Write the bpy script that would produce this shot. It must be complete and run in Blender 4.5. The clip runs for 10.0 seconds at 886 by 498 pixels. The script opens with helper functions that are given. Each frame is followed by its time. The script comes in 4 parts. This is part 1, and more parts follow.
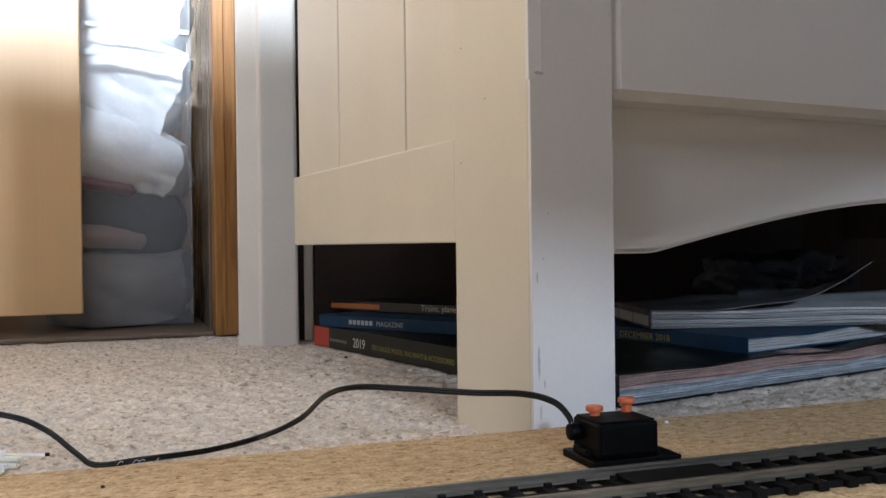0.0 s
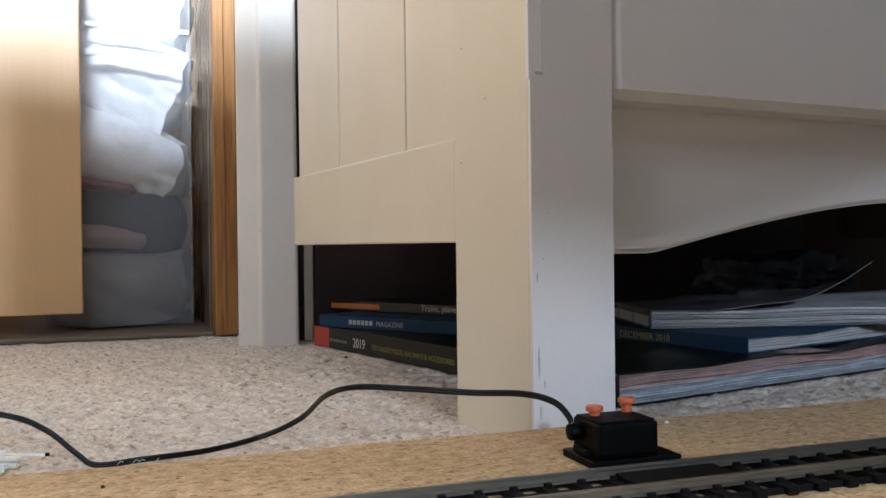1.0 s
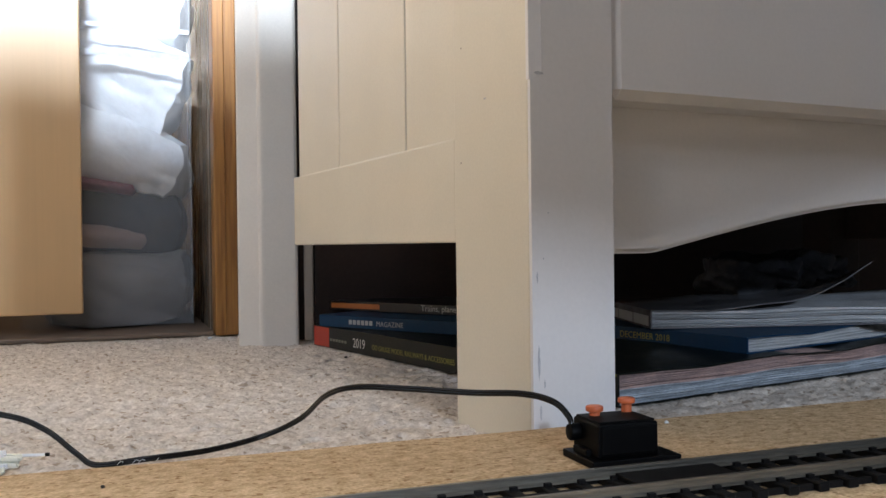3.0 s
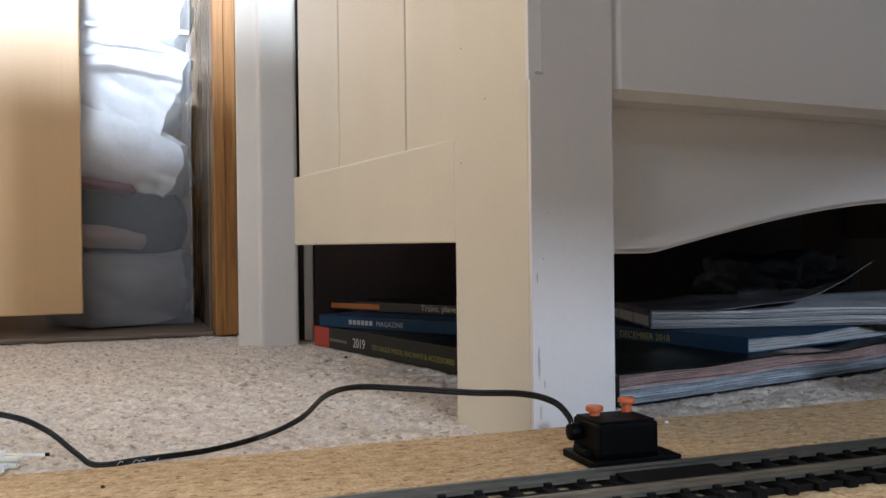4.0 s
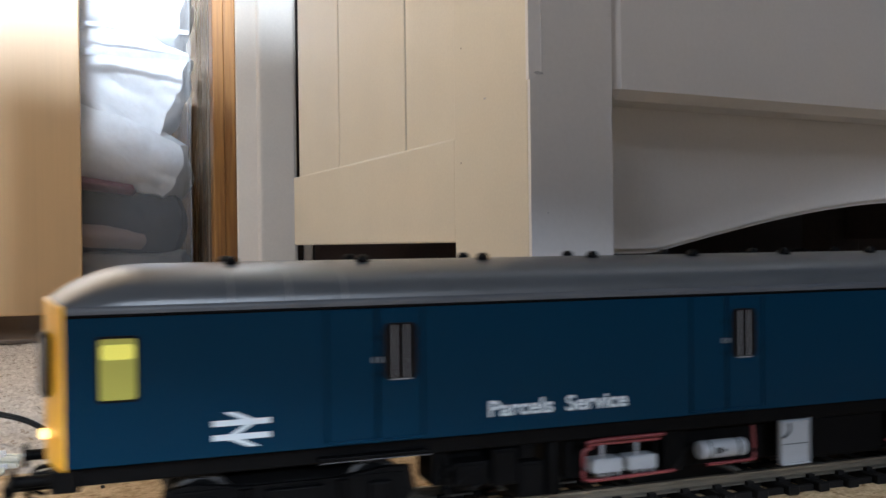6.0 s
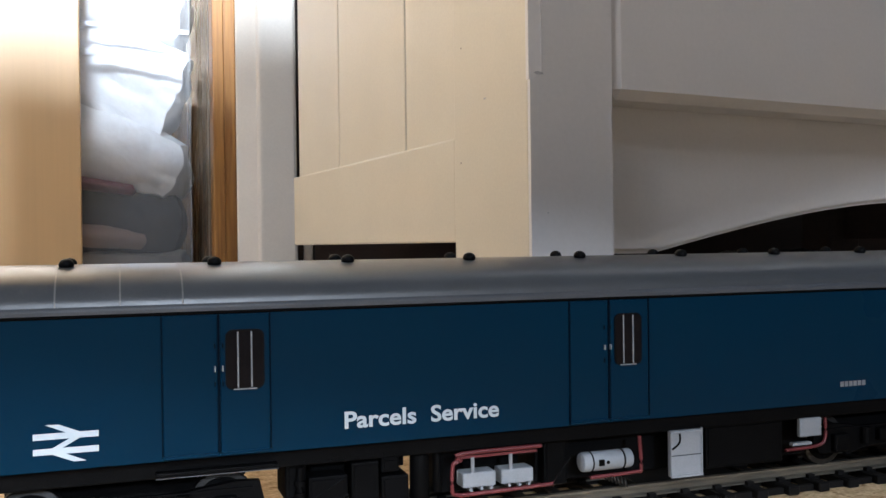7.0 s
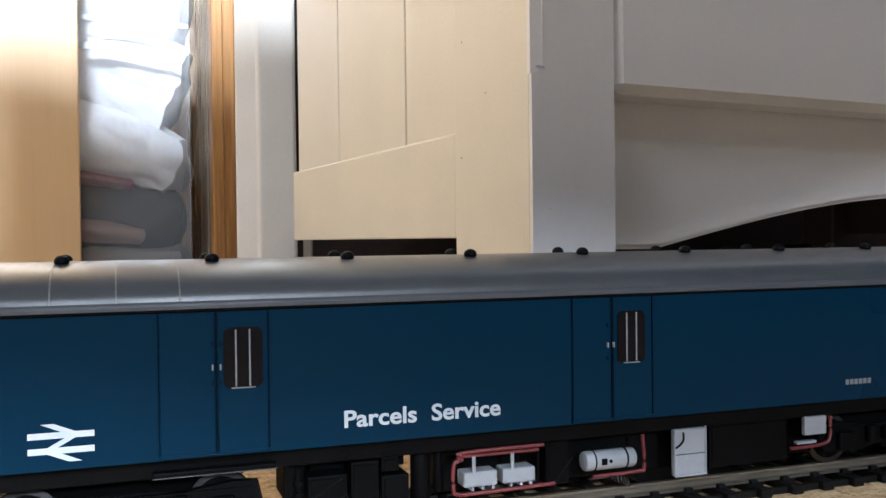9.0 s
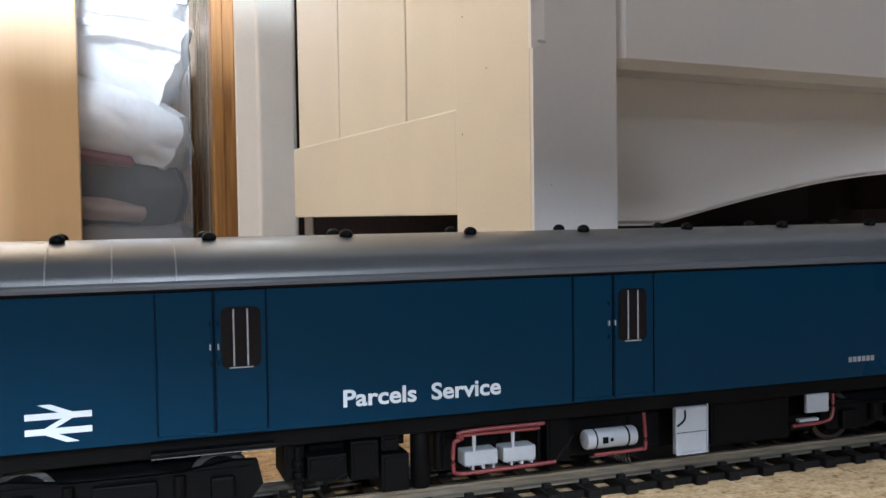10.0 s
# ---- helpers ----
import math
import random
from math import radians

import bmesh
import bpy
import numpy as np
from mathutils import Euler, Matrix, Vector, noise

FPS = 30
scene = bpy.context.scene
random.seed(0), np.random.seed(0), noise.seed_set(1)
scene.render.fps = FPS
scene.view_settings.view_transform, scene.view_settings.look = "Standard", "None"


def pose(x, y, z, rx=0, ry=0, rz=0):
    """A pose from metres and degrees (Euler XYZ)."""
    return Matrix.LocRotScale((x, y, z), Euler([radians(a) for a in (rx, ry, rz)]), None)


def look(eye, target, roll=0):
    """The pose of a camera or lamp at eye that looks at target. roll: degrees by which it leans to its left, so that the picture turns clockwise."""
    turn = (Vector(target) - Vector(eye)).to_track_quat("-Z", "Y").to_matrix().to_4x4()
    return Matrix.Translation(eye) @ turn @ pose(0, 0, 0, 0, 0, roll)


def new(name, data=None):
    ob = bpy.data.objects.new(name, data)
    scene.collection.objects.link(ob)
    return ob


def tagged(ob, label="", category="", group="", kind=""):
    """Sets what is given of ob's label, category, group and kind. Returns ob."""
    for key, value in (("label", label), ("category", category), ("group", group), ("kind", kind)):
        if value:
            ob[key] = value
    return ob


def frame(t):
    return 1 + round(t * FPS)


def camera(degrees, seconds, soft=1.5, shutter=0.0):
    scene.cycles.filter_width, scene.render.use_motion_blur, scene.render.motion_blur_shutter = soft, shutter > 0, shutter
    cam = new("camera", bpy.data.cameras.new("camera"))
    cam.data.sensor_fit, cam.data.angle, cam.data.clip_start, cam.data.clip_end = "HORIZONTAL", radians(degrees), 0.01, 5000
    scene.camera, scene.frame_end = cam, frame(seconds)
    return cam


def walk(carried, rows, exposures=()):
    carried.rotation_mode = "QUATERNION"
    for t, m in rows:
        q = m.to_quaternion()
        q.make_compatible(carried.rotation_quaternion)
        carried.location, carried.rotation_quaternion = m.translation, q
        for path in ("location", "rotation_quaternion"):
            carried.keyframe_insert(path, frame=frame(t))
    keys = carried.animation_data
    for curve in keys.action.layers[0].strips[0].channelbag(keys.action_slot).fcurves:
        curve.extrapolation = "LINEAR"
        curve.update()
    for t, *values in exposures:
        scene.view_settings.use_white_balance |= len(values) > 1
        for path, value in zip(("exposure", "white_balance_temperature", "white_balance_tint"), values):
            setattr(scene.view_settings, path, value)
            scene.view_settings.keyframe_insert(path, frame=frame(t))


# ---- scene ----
EYE = 0.0695
cam = camera(52.2, 10.0, soft=1.5, shutter=0.4)


def sight(x=0.0, y=0.0, z=0.0, drop=0.005, side=0.0, roll=0.69):
    """The camera's pose: how far it has crept from its first place, its downward slope, turn and roll."""
    e = Vector((x, y, EYE + z))
    return look(e, e + Vector((side, 1, -drop)), -roll)


walk(cam, [(0.0, sight()), (4.0, sight()), (7.5, sight()),
           (8.0, sight(-0.0001, 0.0016, 0.0002, 0.0087, -0.0002, 0.70)),
           (8.5, sight(-0.0002, 0.0024, 0.0004, 0.0109, 0.0, 0.65)),
           (9.0, sight(-0.0002, 0.0026, 0.0004, 0.0111, 0.0, 0.67)),
           (9.5, sight(0.0, 0.0042, 0.0005, 0.0212, -0.0006, 0.78)),
           (10.0, sight(0.0004, 0.0045, 0.0007, 0.0373, -0.0031, 0.84))],
     exposures=[(0.0, 0.08, 6450, 10), (4.8, 0.08, 6450, 10), (5.5, -0.05, 6450, 10), (6.8, 0.2, 6620, 10),
                (7.5, 0.38, 6620, 10), (8.0, 0.48, 6560, 10), (10.0, 0.46, 6600, 10)])

# ---------------------------------------------------------------- light
world = bpy.data.worlds.new("sky")
scene.world = world
world.use_nodes = True
wn = world.node_tree
sky = wn.nodes.new("ShaderNodeTexSky")
sky.sky_type, sky.sun_disc = "NISHITA", False
sky.sun_elevation, sky.sun_rotation = radians(19.1), radians(158)
wn.nodes["Background"].inputs["Strength"].default_value = 0.12
wn.links.new(sky.outputs[0], wn.nodes["Background"].inputs["Color"])

sun = new("sun", bpy.data.lights.new("sun", "SUN"))
sun.data.energy, sun.data.angle, sun.data.color = 1.4, radians(4), (0.66, 0.80, 1.0)
sun.matrix_world = look((0.38, -0.92, 0.345), (0, 0, 0))


def window_light(name, at, to, sx, sy, watts, colour, spread=180):
    l = new(name, bpy.data.lights.new(name, "AREA"))
    l.data.shape, l.data.size, l.data.size_y = "RECTANGLE", sx, sy
    l.data.energy, l.data.color, l.data.spread = watts, colour, radians(spread)
    l.matrix_world = look(at, to)
    return l


window_light("window_daylight", (-1.3, -1.97, 1.98), (-0.15, 0.4, 0.05), 1.0, 0.65, 16.2, (0.755, 0.85, 1.0))
# two added fill lamps: one for the cabinet front, a narrow one for the bedding
window_light("cabinet_fill_lamp", (0.17, -1.97, 1.95), (0.10, 0.4, 0.15), 0.72, 0.6, 10, (0.755, 0.85, 1.0))
window_light("bedding_fill_lamp", (0.10, -1.97, 1.30), (-0.25, 0.75, 0.35), 0.6, 0.28, 20, (0.755, 0.86, 1.0), 36)


# ---------------------------------------------------------------- materials
def mat(name, colour, rough=0.5, metal=0.0, vary=0.12, scale=200.0, fine=2500.0, bump=0.15, stretch=(1, 1, 1), coat=0.0, spec=0.5, second=None, relief=0.0004, speck=None, worn=0.08):
    m = bpy.data.materials.new(name)
    m.use_nodes = True
    nt = m.node_tree
    b = nt.nodes["Principled BSDF"]
    tc = nt.nodes.new("ShaderNodeTexCoord")
    mp = nt.nodes.new("ShaderNodeMapping")
    mp.inputs["Scale"].default_value = stretch
    nt.links.new(tc.outputs["Object"], mp.inputs["Vector"])
    n1, n2 = nt.nodes.new("ShaderNodeTexNoise"), nt.nodes.new("ShaderNodeTexNoise")
    for n, s in ((n1, scale), (n2, fine)):
        n.inputs["Scale"].default_value = s
        n.inputs["Detail"].default_value = 4
        nt.links.new(mp.outputs[0], n.inputs["Vector"])
    add = nt.nodes.new("ShaderNodeMath")
    add.operation = "ADD"
    nt.links.new(n1.outputs["Fac"], add.inputs[0])
    nt.links.new(n2.outputs["Fac"], add.inputs[1])
    ramp = nt.nodes.new("ShaderNodeMapRange")
    ramp.inputs["From Min"].default_value, ramp.inputs["From Max"].default_value = 0.65, 1.35
    nt.links.new(add.outputs[0], ramp.inputs["Value"])
    mix = nt.nodes.new("ShaderNodeMix")
    mix.data_type = "RGBA"
    c = Vector(colour)
    lo = Vector(second) if second else c * (1 - vary)
    hi = c if second else Vector([min(1, v * (1 + vary)) for v in c])
    mix.inputs["A"].default_value, mix.inputs["B"].default_value = (*lo, 1), (*hi, 1)
    nt.links.new(ramp.outputs[0], mix.inputs["Factor"])
    out = mix.outputs["Result"]
    if speck:                       # scattered flecks: scale, stretch, threshold, colour
        sm, sn, sr, sx = (nt.nodes.new(k) for k in ("ShaderNodeMapping", "ShaderNodeTexNoise", "ShaderNodeMapRange", "ShaderNodeMix"))
        sm.inputs["Scale"].default_value = speck[1]
        nt.links.new(tc.outputs["Object"], sm.inputs["Vector"])
        nt.links.new(sm.outputs[0], sn.inputs["Vector"])
        sn.inputs["Scale"].default_value, sn.inputs["Detail"].default_value = speck[0], 2
        sr.inputs["From Min"].default_value, sr.inputs["From Max"].default_value = speck[2], speck[2] + 0.06
        nt.links.new(sn.outputs["Fac"], sr.inputs["Value"])
        sx.data_type = "RGBA"
        nt.links.new(sr.outputs[0], sx.inputs["Factor"])
        nt.links.new(out, sx.inputs["A"])
        sx.inputs["B"].default_value = (*speck[3], 1)
        out = sx.outputs["Result"]
    nt.links.new(out, b.inputs["Base Color"])
    rr = nt.nodes.new("ShaderNodeMapRange")
    rr.inputs["To Min"].default_value, rr.inputs["To Max"].default_value = max(0.02, rough - worn), min(1, rough + worn)
    nt.links.new(n1.outputs["Fac"], rr.inputs["Value"])
    nt.links.new(rr.outputs[0], b.inputs["Roughness"])
    if bump:
        bp = nt.nodes.new("ShaderNodeBump")
        bp.inputs["Strength"].default_value, bp.inputs["Distance"].default_value = bump, relief
        nt.links.new(add.outputs[0], bp.inputs["Height"])
        nt.links.new(bp.outputs[0], b.inputs["Normal"])
    b.inputs["Metallic"].default_value = metal
    b.inputs["Coat Weight"].default_value = coat
    b.inputs["Specular IOR Level"].default_value = spec
    return m


def glow(name, colour, strength):
    m = bpy.data.materials.new(name)
    m.use_nodes = True
    b = m.node_tree.nodes["Principled BSDF"]
    b.inputs["Base Color"].default_value = (*colour, 1)
    b.inputs["Emission Color"].default_value = (*colour, 1)
    b.inputs["Emission Strength"].default_value = strength
    return m


CARPET = mat("carpet_pile", (0.87, 0.795, 0.715), 0.95, 0, scale=300, fine=800, bump=0.6, second=(0.46, 0.385, 0.315), spec=0.1, speck=(260, (1, 1, 1), 0.60, (0.40, 0.32, 0.25)))
CHIP = mat("chipboard", (0.83, 0.62, 0.385), 0.8, 0, scale=330, fine=1300, bump=0.8, stretch=(0.65, 1, 1), second=(0.36, 0.215, 0.095), spec=0.2, relief=0.0007, speck=(420, (0.7, 1, 1), 0.61, (0.33, 0.19, 0.085)))
CREAM = mat("cream_paint", (0.685, 0.635, 0.525), 0.38, 0, vary=0.05, scale=25, fine=900, bump=0.08)
WHITE = mat("white_gloss_paint", (0.73, 0.712, 0.708), 0.34, 0, vary=0.03, scale=18, fine=600, bump=0.02)
TRIM = mat("trim_paint", (0.74, 0.695, 0.63), 0.38, 0, vary=0.04, scale=30, fine=600, bump=0.03)
WALL = mat("wall_paint", (0.70, 0.71, 0.72), 0.8, 0, vary=0.05, scale=10, fine=300)
BEECH = mat("beech_veneer", (0.58, 0.365, 0.17), 0.40, 0, spec=0.9, vary=0.04, scale=40, fine=300, bump=0.03, stretch=(1, 1, 0.03))
PINE = mat("stained_pine", (0.46, 0.22, 0.06), 0.35, 0, scale=90, fine=500, bump=0.1, stretch=(1, 1, 0.05), second=(0.20, 0.08, 0.02))
# for unseen walls: darkened to hold back bounce and reflections
SHADE_WALL = mat("low_bounce_wall", (0.15, 0.15, 0.16), 0.85, 0, vary=0.06, scale=10, fine=300)
SILLWOOD = mat("dull_brown_board", (0.17, 0.12, 0.085), 0.55, 0, vary=0.2, scale=50, fine=400, stretch=(0.1, 1, 1))
VENEER = mat("brown_veneer", (0.30, 0.23, 0.165), 0.26, 0, spec=0.9, vary=0.12, scale=60, fine=300, bump=0.03, stretch=(1, 1, 0.06))
# dark wood; also colours parts that lie in shade
DARKWOOD_AND_SHADE = mat("dark_brown_board_and_shade", (0.03, 0.016, 0.011), 0.6, 0, vary=0.3, scale=40, fine=300)
BLUE = mat("rail_blue_paint", (0.0006, 0.0182, 0.042), 0.28, 0, spec=0.06, worn=0.015, vary=0.03, scale=25, fine=3000, bump=0)
YELLOW = mat("warning_yellow_paint", (0.80, 0.40, 0.025), 0.4, 0, vary=0.06, scale=80, fine=3000, bump=0.05)
ROOF = mat("roof_grey_paint", (0.052, 0.057, 0.064), 0.32, 0, vary=0.12, scale=90, fine=3000, bump=0.08)
BLACK = mat("black_plastic", (0.0022, 0.0022, 0.0025), 0.5, 0, spec=0.08, vary=0.3, scale=200, fine=3000, bump=0.1)
UNDER = mat("underframe_black", (0.0020, 0.0020, 0.0023), 0.55, 0, spec=0.05, vary=0.4, scale=300, fine=3000, bump=0.2)
SLEEPER = mat("sleeper_black", (0.0055, 0.005, 0.005), 0.6, 0, spec=0.1, vary=0.3, scale=300, fine=3000)
RAIL = mat("nickel_rail", (0.24, 0.22, 0.185), 0.38, 0.85, vary=0.25, scale=250, fine=2000, stretch=(0.1, 1, 1))
TYRE = mat("dull_wheel_steel", (0.05, 0.047, 0.045), 0.4, 0.8, vary=0.3)
# roof grey made paler to carry the highlight along the roof edge
CANT_SHEEN = mat("cant_rail_sheen", (0.07, 0.075, 0.085), 0.24, 0, vary=0.1, scale=60, fine=3000, bump=0.03)
SEAM = mat("roof_seam_grey", (0.15, 0.15, 0.15), 0.45, 0, vary=0.1)
STEEL = mat("bright_steel", (0.65, 0.63, 0.58), 0.25, 1.0, vary=0.15)
LETTER = mat("white_lettering", (0.45, 0.52, 0.58), 0.5, 0, vary=0.03, bump=0)
RED = mat("red_pipework", (0.12, 0.015, 0.018), 0.5, 0, vary=0.15)
GREYBOX = mat("pale_grey_paint", (0.24, 0.255, 0.28), 0.5, 0, vary=0.08, scale=300)
ORANGE = mat("orange_plastic", (0.62, 0.14, 0.05), 0.4, 0, vary=0.08)
CABLE = mat("black_cable", (0.003, 0.0028, 0.0028), 0.22, 0, spec=0.35, vary=0.2)
GLASSDARK = mat("dark_glazing", (0.007, 0.006, 0.007), 0.15, 0, spec=0.07, vary=0.2, bump=0)
LAMPGLOW = glow("lit_lamp", (1.0, 0.76, 0.32), 2.2)
CABGLOW = glow("lit_cab_window", (0.27, 0.26, 0.035), 0.17)
CABLAMP = glow("lit_cab_panel", (0.66, 0.62, 0.10), 0.30)


# ---------------------------------------------------------------- mesh helpers
def finish(bm, name, material, smooth=False):
    bmesh.ops.recalc_face_normals(bm, faces=bm.faces)
    me = bpy.data.meshes.new(name)
    bm.to_mesh(me)
    bm.free()
    me.materials.append(material)
    if smooth:
        for p in me.polygons:
            p.use_smooth = True
        me.set_sharp_from_angle(angle=radians(40))
    return me


def part(name, bm, material, parent=None, label="", smooth=False):
    ob = new(name, finish(bm, name, material, smooth))
    if parent:
        ob.parent = parent
    if label:
        ob["label"] = label
    return ob


def thing(name, m, label, category, group="", kind=""):
    ob = new(name)
    ob.empty_display_size = 0.02
    ob.matrix_world = m
    return tagged(ob, label, category, group, kind)


def box(x0, x1, y0, y1, z0, z1, bevel=0.0, bm=None, m=None, segs=2):
    bm = bm or bmesh.new()
    v = bmesh.ops.create_cube(bm, size=1.0)["verts"]
    bmesh.ops.transform(bm, matrix=Matrix.Translation(((x0 + x1) / 2, (y0 + y1) / 2, (z0 + z1) / 2)) @ Matrix.Diagonal((x1 - x0, y1 - y0, z1 - z0, 1)), verts=v)
    if bevel:
        e = list({e for w in v for e in w.link_edges})
        r = bmesh.ops.bevel(bm, geom=e, offset=bevel, segments=segs, affect="EDGES", profile=0.5)
        v = list({w for w in r["verts"]} | {w for w in v if w.is_valid})
    if m:
        bmesh.ops.transform(bm, matrix=m, verts=[w for w in v if w.is_valid])
    return bm


def cyl(r, h, m=None, segs=20, bevel=0.0, bm=None, r2=None):
    """A cylinder on z from 0 to h."""
    bm = bm or bmesh.new()
    v = bmesh.ops.create_cone(bm, cap_ends=True, segments=segs, radius1=r, radius2=r if r2 is None else r2, depth=h)["verts"]
    bmesh.ops.transform(bm, matrix=Matrix.Translation((0, 0, h / 2)), verts=v)
    if bevel:
        e = [e for e in {e for w in v for e in w.link_edges} if abs(e.verts[0].co.z - e.verts[1].co.z) < 1e-6]
        res = bmesh.ops.bevel(bm, geom=e, offset=bevel, segments=2, affect="EDGES", profile=0.5)
        v = list(set(res["verts"]) | {w for w in v if w.is_valid})
    if m:
        bmesh.ops.transform(bm, matrix=m, verts=[w for w in v if w.is_valid])
    return bm


def extrude(profile, depth, m=None, bm=None):
    """A closed outline in x, y, raised along z."""
    bm = bm or bmesh.new()
    lo = [bm.verts.new((x, y, 0)) for x, y in profile]
    hi = [bm.verts.new((x, y, depth)) for x, y in profile]
    n = len(lo)
    bm.faces.new(lo[::-1])
    bm.faces.new(hi)
    for i in range(n):
        bm.faces.new((lo[i], lo[(i + 1) % n], hi[(i + 1) % n], hi[i]))
    if m:
        bmesh.ops.transform(bm, matrix=m, verts=lo + hi)
    return bm


def smooth_path(points, steps=10):
    pts = [Vector(p) for p in points]
    pts = [pts[0] * 2 - pts[1]] + pts + [pts[-1] * 2 - pts[-2]]
    out = []
    for i in range(1, len(pts) - 2):
        a, b, c, d = pts[i - 1:i + 3]
        for k in range(steps):
            t = k / steps
            out.append(0.5 * (2 * b + (c - a) * t + (2 * a - 5 * b + 4 * c - d) * t * t + (3 * b - a - 3 * c + d) * t ** 3))
    return out + [pts[-2]]


def tube(points, r, segs=10, bm=None, offset=0.0):
    """A round bar along points; offset: sideways."""
    bm = bm or bmesh.new()
    rings = []
    for i, p in enumerate(points):
        d = (points[min(i + 1, len(points) - 1)] - points[max(i - 1, 0)]).normalized()
        side = d.cross(Vector((0, 0, 1)))
        side = side.normalized() if side.length > 1e-4 else Vector((1, 0, 0))
        up = side.cross(d)
        q = p + up * offset
        rings.append([bm.verts.new(q + (side * math.cos(a) + up * math.sin(a)) * r) for a in [2 * math.pi * k / segs for k in range(segs)]])
    for a, b in zip(rings, rings[1:]):
        for k in range(segs):
            bm.faces.new((a[k], a[(k + 1) % segs], b[(k + 1) % segs], b[k]))
    bm.faces.new(rings[0][::-1])
    bm.faces.new(rings[-1])
    return bm


def rounded(x0, x1, y0, y1, r, n=5):
    out = []
    for cx, cy, a0 in ((x1 - r, y1 - r, 0), (x0 + r, y1 - r, 90), (x0 + r, y0 + r, 180), (x1 - r, y0 + r, 270)):
        out += [(cx + r * math.cos(radians(a0 + 90 * k / n)), cy + r * math.sin(radians(a0 + 90 * k / n))) for k in range(n + 1)]
    return out


SIDE = pose(0, 0, 0, 90)            # outline x, y -> x, z, facing -y


def lettering(text, size, material, parent, m, name="lettering", depth=0.00004, label="", bold=0.0):
    cu = bpy.data.curves.new(name, "FONT")
    cu.body, cu.size, cu.extrude = text, size, depth
    cu.resolution_u, cu.offset = 4, bold
    tmp = bpy.data.objects.new("tmp", cu)
    me = bpy.data.meshes.new_from_object(tmp)
    bpy.data.objects.remove(tmp)
    me.name = name
    me.materials.clear()
    me.materials.append(material)
    ob = new(name, me)
    ob.parent = parent
    ob.matrix_basis = m
    if label:
        ob["label"] = label
    return ob


# ---------------------------------------------------------------- room
def setting(name, bm, material, label, category):
    return tagged(part(name, bm, material), label, category, kind="structure")


def room():
    # carpet: pile near the board as fine relief, plain sheet round it
    nx, ny = 420, 360
    x0, x1, y0, y1 = -0.42, 0.42, 0.16, 0.88
    rng = np.random.default_rng(4)
    h = rng.random((ny, nx))
    s = np.zeros((ny, nx))
    for k, w in ((2, 0.5), (5, 0.8)):
        g = rng.random((ny // k + 2, nx // k + 2))
        s += w * np.kron(g, np.ones((k, k)))[:ny, :nx]
    z = (h * 0.7 + s) / 2.0 * 0.0040 - 0.0028
    gx, gy = np.meshgrid(np.linspace(x0, x1, nx), np.linspace(y0, y1, ny))
    gx, gy = gx + (rng.random(gx.shape) - 0.5) * 0.0016, gy + (rng.random(gx.shape) - 0.5) * 0.0016
    z[0, :] = z[-1, :] = z[:, 0] = z[:, -1] = -0.002
    co = np.stack([gx, gy, z], -1).reshape(-1, 3)
    i = np.arange(nx * ny).reshape(ny, nx)
    f = np.stack([i[:-1, :-1], i[:-1, 1:], i[1:, 1:], i[1:, :-1]], -1).reshape(-1, 4)
    me = bpy.data.meshes.new("carpet")
    me.from_pydata(co.tolist(), [], f.tolist())
    me.materials.append(CARPET)
    for p in me.polygons:
        p.use_smooth = True
    tagged(new("carpet", me), "beige speckled cut-pile carpet over the bedroom floor", "carpet", kind="structure")
    setting("floor", box(-2.1, 1.7, -2.1, 1.3, -0.03, -0.0022), CARPET, "beige carpeted floor of the room", "floor")
    setting("ceiling", box(-2.1, 1.7, -2.1, 1.3, 2.5, 2.56), WALL, "plain white ceiling", "ceiling")
    setting("wall_west", box(-2.1, -2.0, -2.0, 1.2, 0, 2.5), WALL, "plain pale wall", "wall")
    setting("wall_east", box(1.6, 1.7, -2.0, 1.2, 0, 2.5), SHADE_WALL, "plain unseen wall, kept dark to cut bounced light", "wall")
    setting("wall_north", box(-2.1, 1.7, 1.2, 1.3, 0, 2.5), WALL, "plain pale wall behind the furniture", "wall")
    # unseen south wall: two tall window openings, a small low one added for the sunbeam
    bm = box(-2.1, 0.66, -2.1, -2.0, 0, 0.85)
    box(0.66, 1.7, -2.1, -2.0, 0, 0.74, bm=bm)
    box(1.50, 1.7, -2.1, -2.0, 0.74, 1.12, bm=bm)
    box(0.66, 1.7, -2.1, -2.0, 1.12, 2.32, bm=bm)
    box(0.54, 0.66, -2.1, -2.0, 0.85, 2.32, bm=bm)
    box(-2.1, 1.7, -2.1, -2.0, 2.32, 2.5, bm=bm)
    for a, b in ((-2.1, -1.85), (-0.75, -0.2)):
        box(a, b, -2.1, -2.0, 0.85, 2.32, bm=bm)
    setting("wall_south", bm, WALL, "unseen pale wall with openings placed to let in daylight", "wall")
    # unseen half-height wall, added to mask the sun; sloped opening at its foot
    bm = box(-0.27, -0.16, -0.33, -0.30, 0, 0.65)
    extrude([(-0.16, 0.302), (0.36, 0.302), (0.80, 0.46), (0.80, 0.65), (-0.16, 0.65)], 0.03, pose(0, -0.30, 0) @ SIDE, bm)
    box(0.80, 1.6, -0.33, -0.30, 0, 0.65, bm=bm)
    setting("wall_light_mask", bm, SHADE_WALL, "added unseen half-height wall whose low opening shapes the sunlight", "wall")


